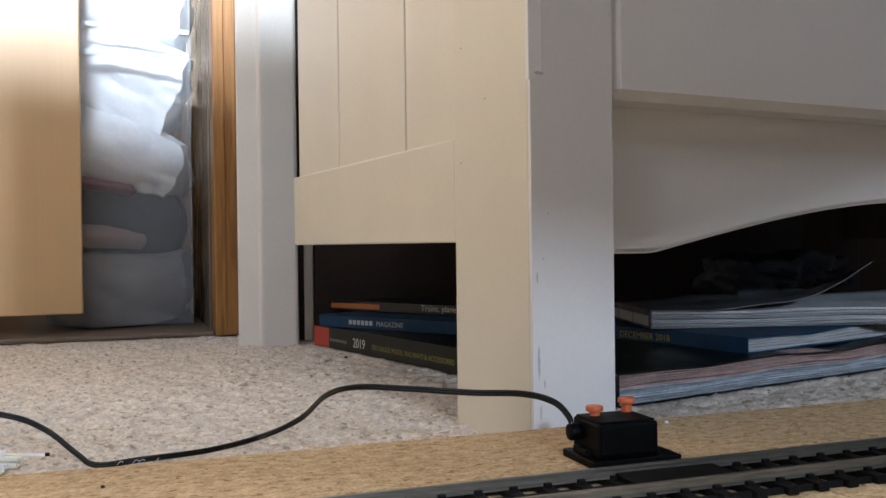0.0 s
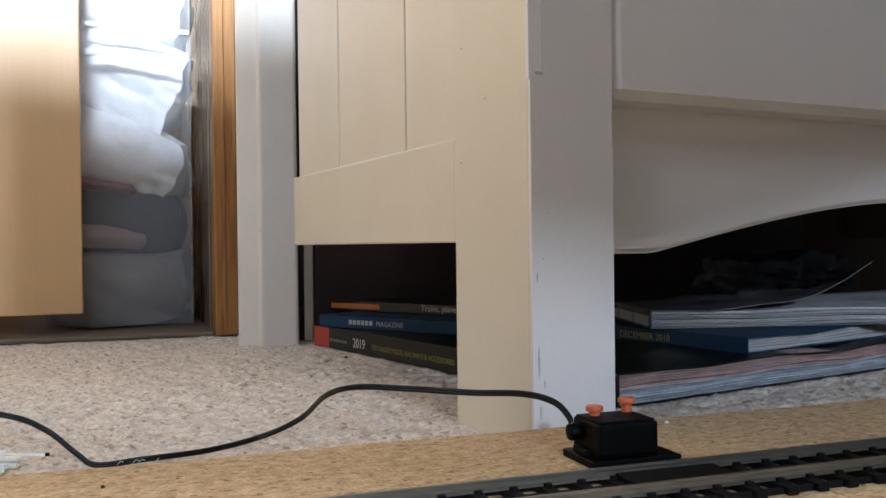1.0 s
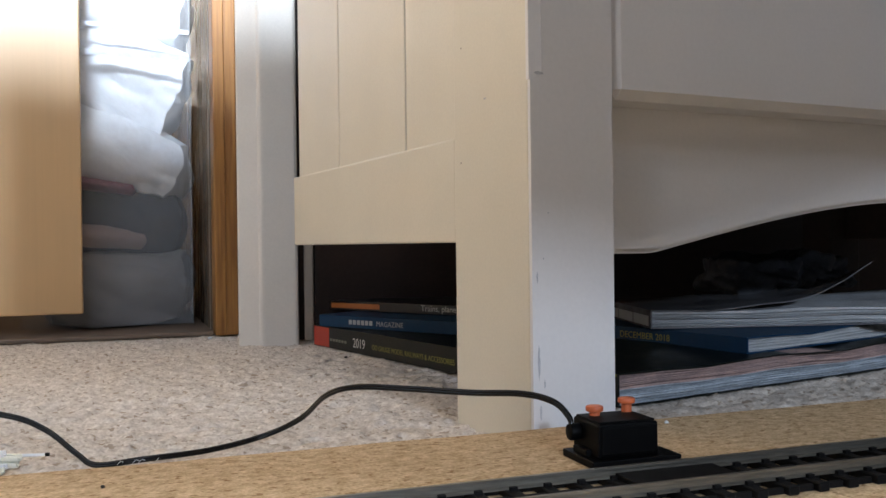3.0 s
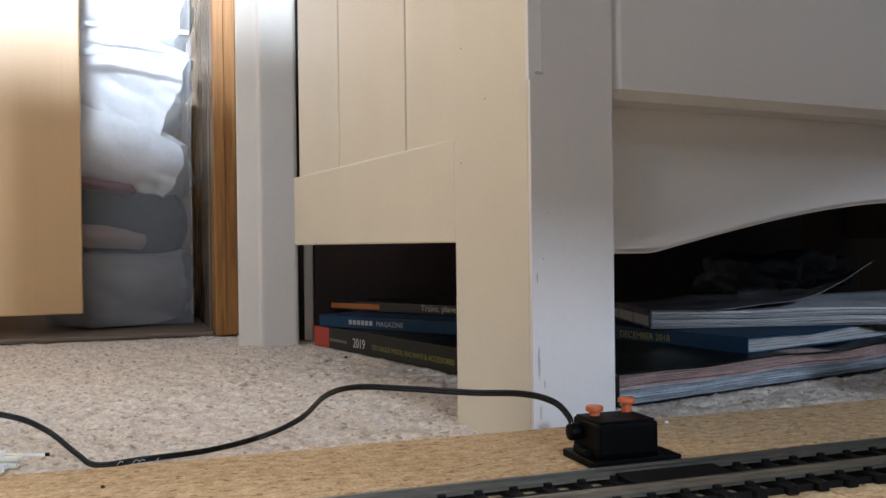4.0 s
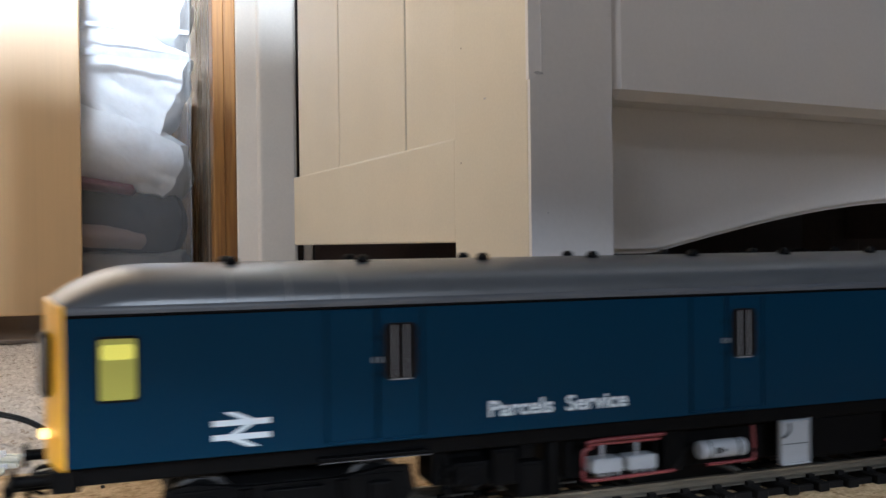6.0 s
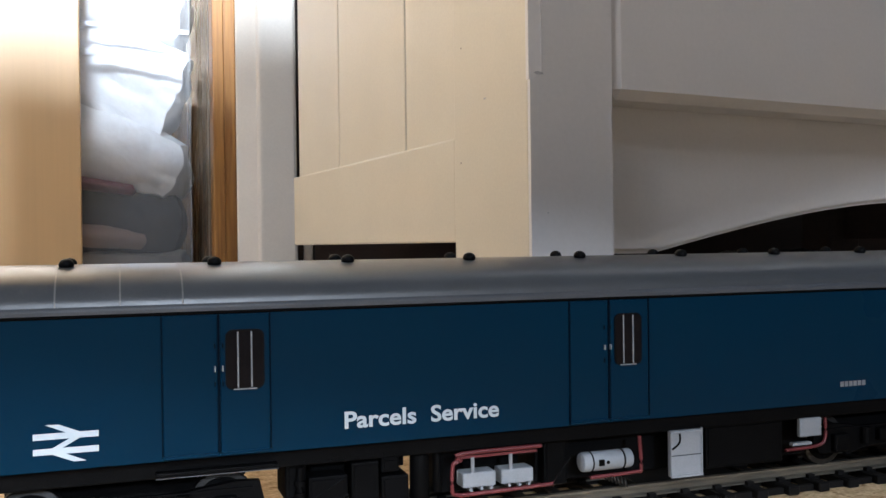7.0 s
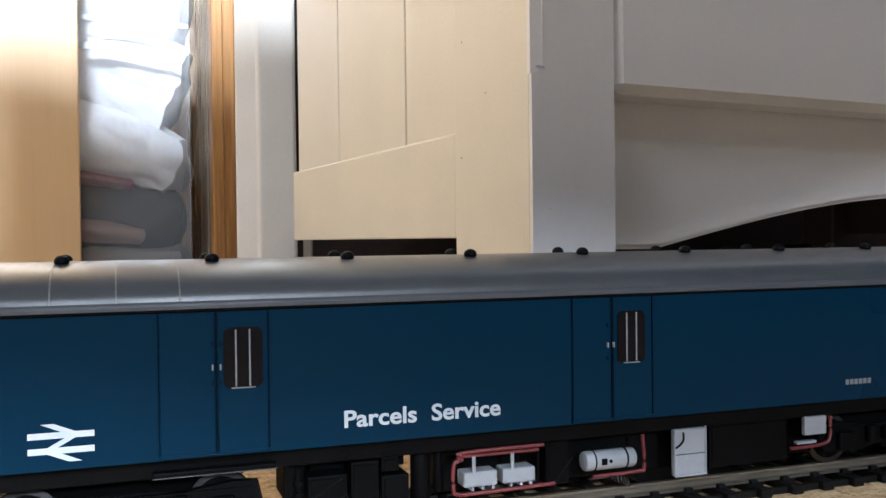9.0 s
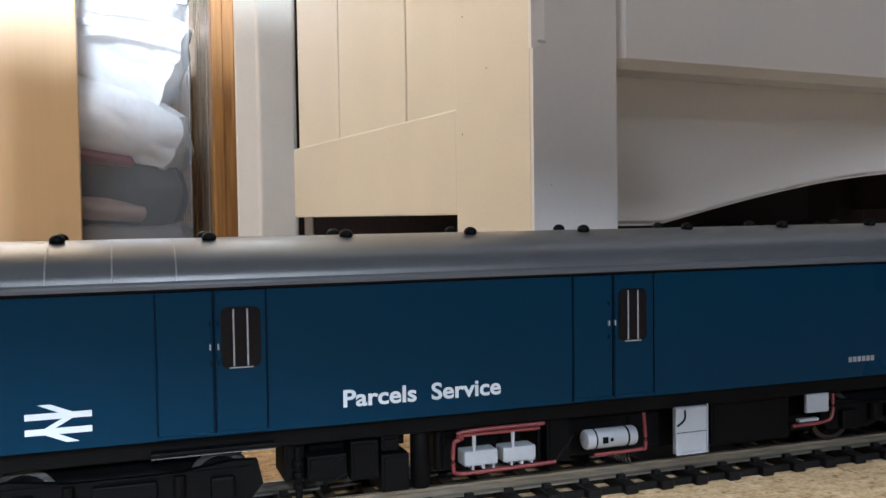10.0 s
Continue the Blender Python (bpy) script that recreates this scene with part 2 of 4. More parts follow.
def architrave():
    prof = [(-0.0072, 0), (-0.0072, -0.0085), (-0.0060, -0.0098), (0.0070, -0.0160), (0.0082, -0.0178), (0.0095, -0.0186), (0.0112, -0.0188),
            (0.0325, -0.0188), (0.0342, -0.0180), (0.0348, -0.016), (0.0348, 0.0)]
    a = setting("trim", extrude(prof, 1.2), TRIM, "white glossy moulded door architrave beside the wardrobe", "door trim")
    a.matrix_world = pose(-0.1405, 0.652, -0.001, 0, 0, 12)
    b = setting("wall_recess", box(0, 0.8, 0, 0.02, 0, 1.2), DARKWOOD_AND_SHADE, "dark brown wooden panel behind the cabinet", "panel")
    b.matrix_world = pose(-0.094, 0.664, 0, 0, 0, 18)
    setting("trim", box(-0.1030, -0.0962, 0.667, 0.676, 0, 1.2, 0.0012), TRIM, "narrow white painted stop beside the dark panel", "door trim")
    # this strip's dark colour is the shadow between stop and wall
    setting("trim", box(-0.1125, -0.1032, 0.672, 0.680, 0, 1.2, 0.0006), DARKWOOD_AND_SHADE, "dark strip put in for the shadow of a narrow gap", "door trim")
    c = setting("wall_end", box(-0.02, 0, 0, 0.5, 0, 1.2), WALL, "plain wall end behind the trim", "wall")
    c.matrix_world = pose(-0.112, 0.668, 0, 0, 0, 18)


WARD = pose(-0.159, 0.717, 0, 0, 0, 20)


def wardrobe():
    w = thing("wardrobe", WARD, "built-in wardrobe, beech sliding door pushed open, pine frame", "wardrobe")
    jamb = part("jamb", box(-0.0215, -0.0035, 0.001, 0.024, 0, 1.3, 0.0012), PINE, w, "stained pine upright, orange brown")
    part("bead", box(-0.0213, -0.0128, -0.0008, 0.0012, 0, 1.3, 0.0008), PINE, jamb)
    part("edge_strip", box(-0.0033, 0, 0.004, 0.024, 0, 1.3), DARKWOOD_AND_SHADE, jamb)
    part("side_panel", box(-0.0212, 0, 0.0245, 0.42, 0, 1.3), VENEER, w, "brown veneered inner side")
    part("base_board", box(-0.5, -0.0225, 0.002, 0.42, 0, 0.0035, 0.001), SILLWOOD, w)
    part("back_panel", box(-0.5, 0.0, 0.4205, 0.43, 0, 1.3), BEECH, w)
    part("sliding_door", box(-0.62, -0.1188, 0.02, 0.036, 0.0195, 1.3, 0.001), BEECH, w, "light beech veneered sliding door")
    part("far_jamb", box(-0.64, -0.6, 0.0, 0.018, 0, 1.3, 0.001), PINE, w)
    return w


def lump(name, m, size, material, label, category, seed, folds=0.10, power=0.35, frame_at=WARD, freq=1.0):
    """A soft folded textile: a rounded block, creased by noise."""
    bm = bmesh.new()
    bmesh.ops.create_cube(bm, size=2)
    bmesh.ops.subdivide_edges(bm, edges=bm.edges[:], cuts=30, use_grid_fill=True)
    o = Vector((seed * 3.7, seed * 1.3, seed))
    for v in bm.verts:
        p = v.co
        r = max(abs(p.x), abs(p.y), abs(p.z))
        s = p.normalized() * r
        q = p.lerp(s, power)
        q = Vector((q.x * size[0], q.y * size[1], q.z * size[2]))
        q, q0 = q * freq, q
        k = noise.noise(o + Vector((q.x * 14, q.y * 14, q.z * 45))) + 0.55 * abs(noise.noise(o + Vector((q.x * 26 + q.z * 22, q.y * 30, q.z * 34 - q.x * 16)))) ** 0.6 + 0.12 * noise.noise(o + q * 120)
        v.co = q0 + p.normalized() * k * folds * min(size)
    ob = part(name, bm, material, None, "", True)
    ob.matrix_world = frame_at @ m
    return tagged(ob, label, category)


def bedding():
    duvet = mat("white_duvet", (0.78, 0.82, 0.87), 0.35, 0, vary=0.06, scale=60, fine=400, bump=0.2)
    grey = mat("grey_blanket", (0.15, 0.145, 0.14), 0.7, 0, vary=0.25, scale=40, fine=700, bump=0.5)
    navy = mat("navy_cloth", (0.026, 0.030, 0.042), 0.8, 0, vary=0.3, scale=40, fine=700, bump=0.4)
    pink = mat("dusky_pink_cloth", (0.27, 0.19, 0.17), 0.6, 0, vary=0.1, bump=0.4, coat=0.3)
    red = mat("dark_red_cloth", (0.16, 0.02, 0.04), 0.6, 0, vary=0.15, bump=0.4)
    g = "bedding stored in the wardrobe"
    items = [("folded_blanket", pose(-0.094, 0.15, 0.0345), (0.064, 0.095, 0.0335), grey, "grey folded blanket in clear plastic on the wardrobe floor", "blanket", 1, .26, .55),
             ("folded_cloth", pose(-0.104, 0.125, 0.080, 0, 5, 3), (0.036, 0.06, 0.0115), pink, "dusky pink folded cloth on a grey blanket", "cloth", 2, .4, .55),
             ("folded_jumper", pose(-0.090, 0.165, 0.090, 0, 3, 0), (0.058, 0.09, 0.036), navy, "navy folded jumper under white pillows", "jumper", 3, .14, .6),
             ("red_cloth", pose(-0.112, 0.14, 0.123, 0, 8, 0), (0.038, 0.08, 0.0055), red, "dark red folded cloth between other bedding", "cloth", 7, .2, .4),
             ("pillow", pose(-0.094, 0.156, 0.152, 0, 19, 0), (0.067, 0.095, 0.033), duvet, "white pillow leaning in a clear plastic bag", "pillow", 4, .22, .6),
             ("folded_duvet", pose(-0.100, 0.160, 0.222, 0, 20, 0), (0.070, 0.097, 0.044), duvet, "white folded duvet in a clear plastic bag", "duvet", 5, .24, .5),
             ("folded_sheet", pose(-0.094, 0.160, 0.282, 0, 5, 0), (0.065, 0.097, 0.036), duvet, "white folded sheet on top of a duvet", "sheet", 6, .26, .5)]
    for n, m, s, mt, lab, cat, seed, f, p in items:
        tagged(lump(n, m, s, mt, lab, cat, seed, f, p), group=g)
    # clear plastic storage bag round the pile
    film = bpy.data.materials.new("clear_plastic_film")
    film.use_nodes = True
    nt = film.node_tree
    pb = nt.nodes["Principled BSDF"]
    pb.inputs["Base Color"].default_value, pb.inputs["Roughness"].default_value = (0.75, 0.80, 0.86, 1), 0.35
    tr, mx, nz = nt.nodes.new("ShaderNodeBsdfTransparent"), nt.nodes.new("ShaderNodeMixShader"), nt.nodes.new("ShaderNodeTexNoise")
    nz.inputs["Scale"].default_value = 30
    mr = nt.nodes.new("ShaderNodeMapRange")
    mr.inputs["To Min"].default_value, mr.inputs["To Max"].default_value = 0.09, 0.22
    nt.links.new(nz.outputs["Fac"], mr.inputs["Value"])
    nt.links.new(mr.outputs[0], mx.inputs[0])
    nt.links.new(tr.outputs[0], mx.inputs[1])
    nt.links.new(pb.outputs[0], mx.inputs[2])
    nt.links.new(mx.outputs[0], nt.nodes["Material Output"].inputs["Surface"])
    banded = mat("bag_band_grey", (0.46, 0.51, 0.58), 0.4, 0, vary=0.2, scale=120, fine=900)
    bag = thing("storage_bag", WARD @ pose(0, 0, 0.004), "clear plastic storage bag round folded bedding in the wardrobe", "storage bag")
    nx, nz_ = 26, 50

    def film_sheet(fn, nu, nv):
        bm = bmesh.new()
        vs = [[bm.verts.new(fn(i / nu, j / nv)) for j in range(nv + 1)] for i in range(nu + 1)]
        for i in range(nu):
            for j in range(nv):
                bm.faces.new((vs[i][j], vs[i + 1][j], vs[i + 1][j + 1], vs[i][j + 1]))
        return bm
    crease = lambda x, z: 0.0035 * noise.noise(Vector((x * 9, 0, z * 26 + x * 10)))
    part("front_film", film_sheet(lambda u, v: Vector((-0.165 + 0.1300 * u, 0.046 + crease(u * 0.14, v * 0.3), 0.003 + 0.32 * v)), nx, nz_), film, bag, "", True)
    part("side_film", film_sheet(lambda u, v: Vector((-0.0350 + 0.003 * noise.noise(Vector((u * 6, 2, v * 12))), 0.046 + 0.2 * u, 0.003 + 0.32 * v)), nx, nz_), film, bag, "", True)
    # two grey bands across the front of the bag
    for z0, h, tilt in ((0.2205, 0.0052, 0.002), (0.2440, 0.0036, 0.0035)):
        part("band", film_sheet(lambda u, v: Vector((-0.164 + 0.1285 * u, 0.0435 + crease(u * 0.14, z0), z0 - tilt * u + h * v + 0.0012 * noise.noise(Vector((u * 5, z0 * 90, 3))))), 26, 4), banded, bag, "grey band across the bag", True)
    part("seam", tube([Vector((-0.0350, 0.0455 + crease(0.1365, k / 40 * 0.3), 0.003 + 0.32 * k / 40)) for k in range(41)], 0.0006, 6), film, bag, "welded edge seam", True)


CAB = pose(0.0295, 0.304, 0, 0, 0, 26.1)


def cabinet():
    c = thing("cabinet", CAB, "cream and white painted cabinet with panelled side and shaped apron", "cabinet")
    W, D, T = 0.46, 0.274, 0.62
    white = WHITE
    leg = part("leg", box(0, 0.0335, 0, 0.057, -0.004, T, 0.0018), CREAM, c, "cream painted front post, white front face")
    outline = [(-0.0003, -0.0037), (0.0333, -0.0037), (0.0333, T), (0.0042, T), (0.0042, 0.1275), (0.0030, 0.1258), (-0.0003, 0.1245)]
    part("leg_front", extrude(outline, 0.0016, pose(0, 0.0004, 0) @ SIDE), white, leg, "white painted front face, scuffed edge")
    part("chamfer", extrude([(-0.0002, 0.0016), (-0.0002, -0.0002), (0.0043, -0.0010), (0.0043, 0.0004)], T - 0.1248, pose(0, 0, 0.1248)), white, leg, "stopped chamfer")
    scuff = mat("scuff_grey", (0.46, 0.46, 0.48), 0.7, 0, vary=0.3)
    nick = mat("chipped_wood", (0.10, 0.06, 0.04), 0.8, 0, vary=0.3)
    for x, z, w, h in ((0.0040, 0.0205, 0.0005, 0.0030), (0.0060, 0.0795, 0.0006, 0.0005), (0.0040, 0.0640, 0.0004, 0.0007), (0.0016, 0.0240, 0.0009, 0.0110), (0.0022, 0.0100, 0.0008, 0.0050), (0.0016, 0.1262, 0.0030, 0.0012), (0.0014, 0.0560, 0.0006, 0.0040)):
        rim = [(x + w / 2 + w * 0.5 * math.cos(a) * (1 + 0.7 * noise.noise(Vector((a * 2, z * 900, 0)))), z + h / 2 + h * 0.5 * math.sin(a) * (1 + 0.4 * noise.noise(Vector((a * 3, z * 500, 5))))) for a in [k * math.tau / 18 for k in range(18)]]
        part("scuff", extrude(rim, 0.00008, pose(0, -0.00118, 0) @ SIDE), scuff, leg)
    for y, z, w in ((0.0490, 0.1445, 0.0005), (0.0300, 0.1225, 0.0016), (0.0500, 0.1005, 0.0005)):
        part("nick", box(-0.00006, 0.0002, y, y + w, z, z + 0.0006), nick if w < 0.001 else scuff, leg)
    part("side_rail", box(0.0008, 0.022, 0.0572, D, 0.0702, 0.1112, 0.0008), CREAM, c)
    ys = (0.0575, 0.1123, 0.2010, D)
    for a, b in zip(ys, ys[1:]):
        part("side_board", box(0.0042, 0.018, a + 0.0005, b - 0.0005, 0.1105, T, 0.0007), CREAM, c)
    part("side_backing", box(0.006, 0.0175, 0.058, D - 0.001, 0.112, T - 0.01), DARKWOOD_AND_SHADE, c)
    # shaped apron
    prof = [(0.0338, 0.0653), (0.066, 0.0651), (0.071, 0.0655)]
    for k in range(1, 21):
        t = k / 20
        prof.append((0.071 + t * 0.159, 0.0655 + 0.0213 * math.sin(math.pi / 2 * t)))
    prof += [(W - x, z) for x, z in prof[::-1][1:]]
    face = [(x, z + 0.0018) for x, z in prof] + [(W - 0.0338, 0.124), (0.0338, 0.124)]
    prof += [(W - 0.0338, 0.124), (0.0338, 0.124)]
    ap = part("apron", extrude(prof, 0.012, pose(0, 0.034, 0) @ SIDE), white, c)
    part("apron_face", extrude(face, 0.0035, pose(0, 0.0221, 0) @ SIDE), white, ap)
    d = part("drawer_front", box(0.0350, W - 0.035, 0.0, 0.02, 0.1205, 0.30, 0.0034, segs=1), white, c)
    part("drawer_front", box(0.0350, W - 0.035, 0.0, 0.02, 0.304, 0.48, 0.0034, segs=1), white, c)
    part("front_rail", box(0.0338, W - 0.0338, 0.0205, 0.032, 0.1242, T), white, c)
    part("leg", box(W - 0.0335, W, 0, 0.057, 0, T, 0.0018), CREAM, c)
    # rear leg and right side coloured dark for the shade under the cabinet
    part("leg", box(W - 0.0335, W - 0.0012, D - 0.03, D, 0, T, 0.0018), DARKWOOD_AND_SHADE, c)
    part("side_panel", box(W - 0.018, W - 0.003, 0.0575, D - 0.031, 0.07, T), DARKWOOD_AND_SHADE, c)
    part("back_panel", box(0.019, W - 0.035, D - 0.008, D - 0.001, 0.10, T), DARKWOOD_AND_SHADE, c)
    part("bottom_board", box(0.0222, W - 0.019, 0.0345, D - 0.009, 0.113, 0.122), DARKWOOD_AND_SHADE, c)
    part("top", box(-0.015, W + 0.015, -0.015, D + 0.01, T + 0.0005, T + 0.024, 0.004), CREAM, c)
    return c


# ---------------------------------------------------------------- track and board
ANG = 19.6
LINE = pose(-0.0996, 0.1646, 0.014, 0, 0, ANG)      # rail head, at the railcar's resting nose
BOARD = pose(-0.0996, 0.1646, 0.009, 0, 0, ANG)


def baseboard():
    rng = random.Random(3)
    far = []
    n = 260
    for k in range(n + 1):
        x = -0.35 + 1.85 * k / n
        far.append((x, 0.0785 + 0.0012 * noise.noise(Vector((x * 30, 0, 0))) + 0.0006 * noise.noise(Vector((x * 300, 3, 0)))))
    bm = extrude([(-0.35, -0.34), (1.5, -0.34)] + far[::-1], 0.009, pose(0, 0, -0.009))
    ob = part("chipboard_baseboard", bm, CHIP)
    ob.matrix_world = BOARD
    tagged(ob, "bare chipboard baseboard with a rough cut edge on carpet", "board")


def track():
    t = thing("railway_track", LINE, "model railway track with nickel rails on black sleepers", "track")
    rail = [(-0.0011, -0.0026), (0.0011, -0.0026), (0.0011, -0.0022), (0.00035, -0.0018), (0.00035, -0.0009), (0.0006, -0.0006), (0.0006, 0.0), (-0.0006, 0.0), (-0.0006, -0.0006), (-0.00035, -0.0009), (-0.00035, -0.0018), (-0.0011, -0.0022)]
    up = pose(-0.3, 0, 0) @ Matrix(((0, 0, 1, 0), (1, 0, 0, 0), (0, 1, 0, 0), (0, 0, 0, 1)))
    for y in (-0.00825, 0.00825):
        part("rail", extrude([(y + a, b) for a, b in rail], 1.75, up), RAIL, t)
    bm = box(-0.0016, 0.0016, -0.015, 0.015, -0.0049, -0.0027, 0.0003, segs=1)
    for y in (-0.00825, 0.00825):
        for s in (-1, 1):
            box(-0.0009, 0.0009, y + s * 0.0017 - 0.0006, y + s * 0.0017 + 0.0006, -0.0028, -0.0018, 0.0, bm=bm)
    me = finish(bm, "sleeper", SLEEPER)
    rng = random.Random(8)
    for k in range(192):
        o = new("sleeper", me)
        o.parent = t
        o.matrix_basis = pose(-0.28 + 0.009 * k + rng.uniform(-1, 1) * 0.0001, 0, 0, 0, 0, rng.uniform(-0.6, 0.6))
    for y in (-0.0124, 0.0124, -0.0045, 0.0045):
        part("sleeper_web", box(-0.29, 1.44, y - 0.0006, y + 0.0006, -0.0049, -0.0034), SLEEPER, t)
    return t


def button_box():
    b = thing("push_button_switch", BOARD @ pose(0.168, 0.034, 0, 0, 0, -1), "black plastic switch box with two orange push buttons beside the track", "switch")
    part("base_plate", box(-0.0118, 0.0153, -0.0100, 0.0085, 0.0, 0.0021, 0.0003), BLACK, b)
    body = part("housing", box(-0.0092, 0.0092, -0.0082, 0.0070, 0.0021, 0.0115, 0.0007), BLACK, b)
    part("recess_panel", box(-0.0085, 0.0085, -0.0087, -0.0081, 0.0030, 0.0108, 0.0004), BLACK, body)
    part("lid", box(-0.0086, 0.0086, -0.0074, 0.0064, 0.0115, 0.0120, 0.0004), BLACK, body)
    for x, y, z in ((-0.0046, 0.0027, -0.0019), (0.0066, 0.0045, -0.0006)):
        k = part("push_button", cyl(0.0015, 0.0034 + z, pose(x, y, 0.0118)), ORANGE, b, "orange plastic button", True)
        part("cap", cyl(0.0025, 0.0016, pose(x, y, 0.0150 + z), bevel=0.0004), ORANGE, k, "", True)
    part("cable_entry", cyl(0.0024, 0.0034, pose(-0.0092, 0.0030, 0.0078, 0, -90), bevel=0.0006), BLACK, b, "", True)
    part("side_lug", box(-0.0108, -0.0090, -0.0040, 0.0040, 0.0021, 0.0040, 0.0003), BLACK, body)
    part("track_clip", box(-0.0150, 0.0130, -0.0402, -0.0272, 0.0024, 0.0038, 0.0003), BLACK, b, "flat black contact clip under the rails")
    return b


def cable():
    pts = [(-0.175, 0.292, 0.020), (-0.142, 0.290, 0.0165), (-0.128, 0.289, 0.0118), (-0.1165, 0.2855, 0.0047), (-0.1095, 0.2835, 0.0016), (-0.096, 0.286, 0.0026), (-0.078, 0.2985, 0.0025), (-0.0625, 0.311, 0.0044), (-0.0490, 0.307, 0.0110), (-0.0383, 0.292, 0.0212),
           (-0.028, 0.284, 0.0250), (-0.012, 0.278, 0.0253), (0.008, 0.272, 0.0248), (0.0230, 0.265, 0.0254), (0.0310, 0.258, 0.0242), (0.0347, 0.2535, 0.0208), (0.0353, 0.2522, 0.0178)]
    p = smooth_path(pts, 8)
    c = thing("cable", Matrix(), "thin black twin-core cable lying over carpet and board edge", "cable")
    part("core", tube(p, 0.00064, offset=0.00034), CABLE, c, "", True)
    part("core", tube(p, 0.00064, offset=-0.00034), CABLE, c, "", True)


# ---------------------------------------------------------------- magazines
def magazine(name, m, length, depth, thick, cover, pages, label, sag=0.0, wave=0.0006, end=None, category="magazine", leaves=14, curl=0.0, reach=1.0):
    """Spine along -y side of x; page block fanned in wavy leaves. x along the spine, y across."""
    t = thing(name, m, label, category, group="magazines under the cabinet")
    rng = random.Random(hash(len(label)) % 99 + int(thick * 1e5))
    rows = 16

    def sheet(z0, z1, inset, amp, ph, curl=0.0, reach=1.0):
        bm = bmesh.new()
        lo, hi = [], []
        for i in range(rows + 1):
            for j in range(9):
                u, v = i / rows, j / 8
                x, y = -inset + u * (length + 2 * inset), v * (depth + inset) * reach
                w = amp * (math.sin(u * 9 + ph) + math.sin(v * 13 + ph * 1.7)) * min(1, v * 3)
                s = sag * v * v * (z0 + z1) / 2 / thick + curl * v ** 4 * u ** 2
                lo.append(bm.verts.new((x, y, z0 + w * 0.7 + s)))
                hi.append(bm.verts.new((x, y, z1 + w * 0.7 + s)))
        I = lambda i, j: i * 9 + j
        for i in range(rows):
            for j in range(8):
                bm.faces.new((lo[I(i, j)], lo[I(i, j + 1)], lo[I(i + 1, j + 1)], lo[I(i + 1, j)]))
                bm.faces.new((hi[I(i, j)], hi[I(i + 1, j)], hi[I(i + 1, j + 1)], hi[I(i, j + 1)]))
        edge = [I(i, 0) for i in range(rows + 1)] + [I(rows, j) for j in range(1, 9)] + [I(i, 8) for i in range(rows - 1, -1, -1)] + [I(0, j) for j in range(7, 0, -1)]
        for a, b in zip(edge, edge[1:] + edge[:1]):
            bm.faces.new((lo[a], lo[b], hi[b], hi[a]))
        return bm
    c = 0.0006
    part("back_cover", sheet(0, c, 0.0, 0, 0), cover, t)
    part("front_cover", sheet(thick - c, thick, 0.0, wave * 0.6, 1, curl, reach), cover, t)
    part("spine", box(0, length, -0.0008, 0.0, 0.0, thick, 0.0002), cover, t)
    step = (thick - 2 * c) / leaves
    drift = 1.0
    for k in range(leaves):
        drift += rng.uniform(-0.22, 0.25)
        part("page_section", sheet(c + k * step + step * rng.uniform(0.0, 0.3), c + (k + 1) * step - step * rng.uniform(0.02, 0.42), -0.0006 - rng.random() * 0.0022, wave * (0.25 + 0.75 * k / leaves) * rng.uniform(0.5, 0.75), drift), pages[int(k / leaves * 4) if len(pages) == 4 else (k * 7 + k // 3) % 2], t)
    return t


def bars(parent, x0, x1, z0, z1, material, y=-0.00095, n=1, gap=0.3, name="printed_bar"):
    w = (x1 - x0) / n
    for k in range(n):
        part(name, box(x0 + k * w, x0 + (k + 1) * w - gap * w, y, y + 0.0002, z0, z1), material, parent)


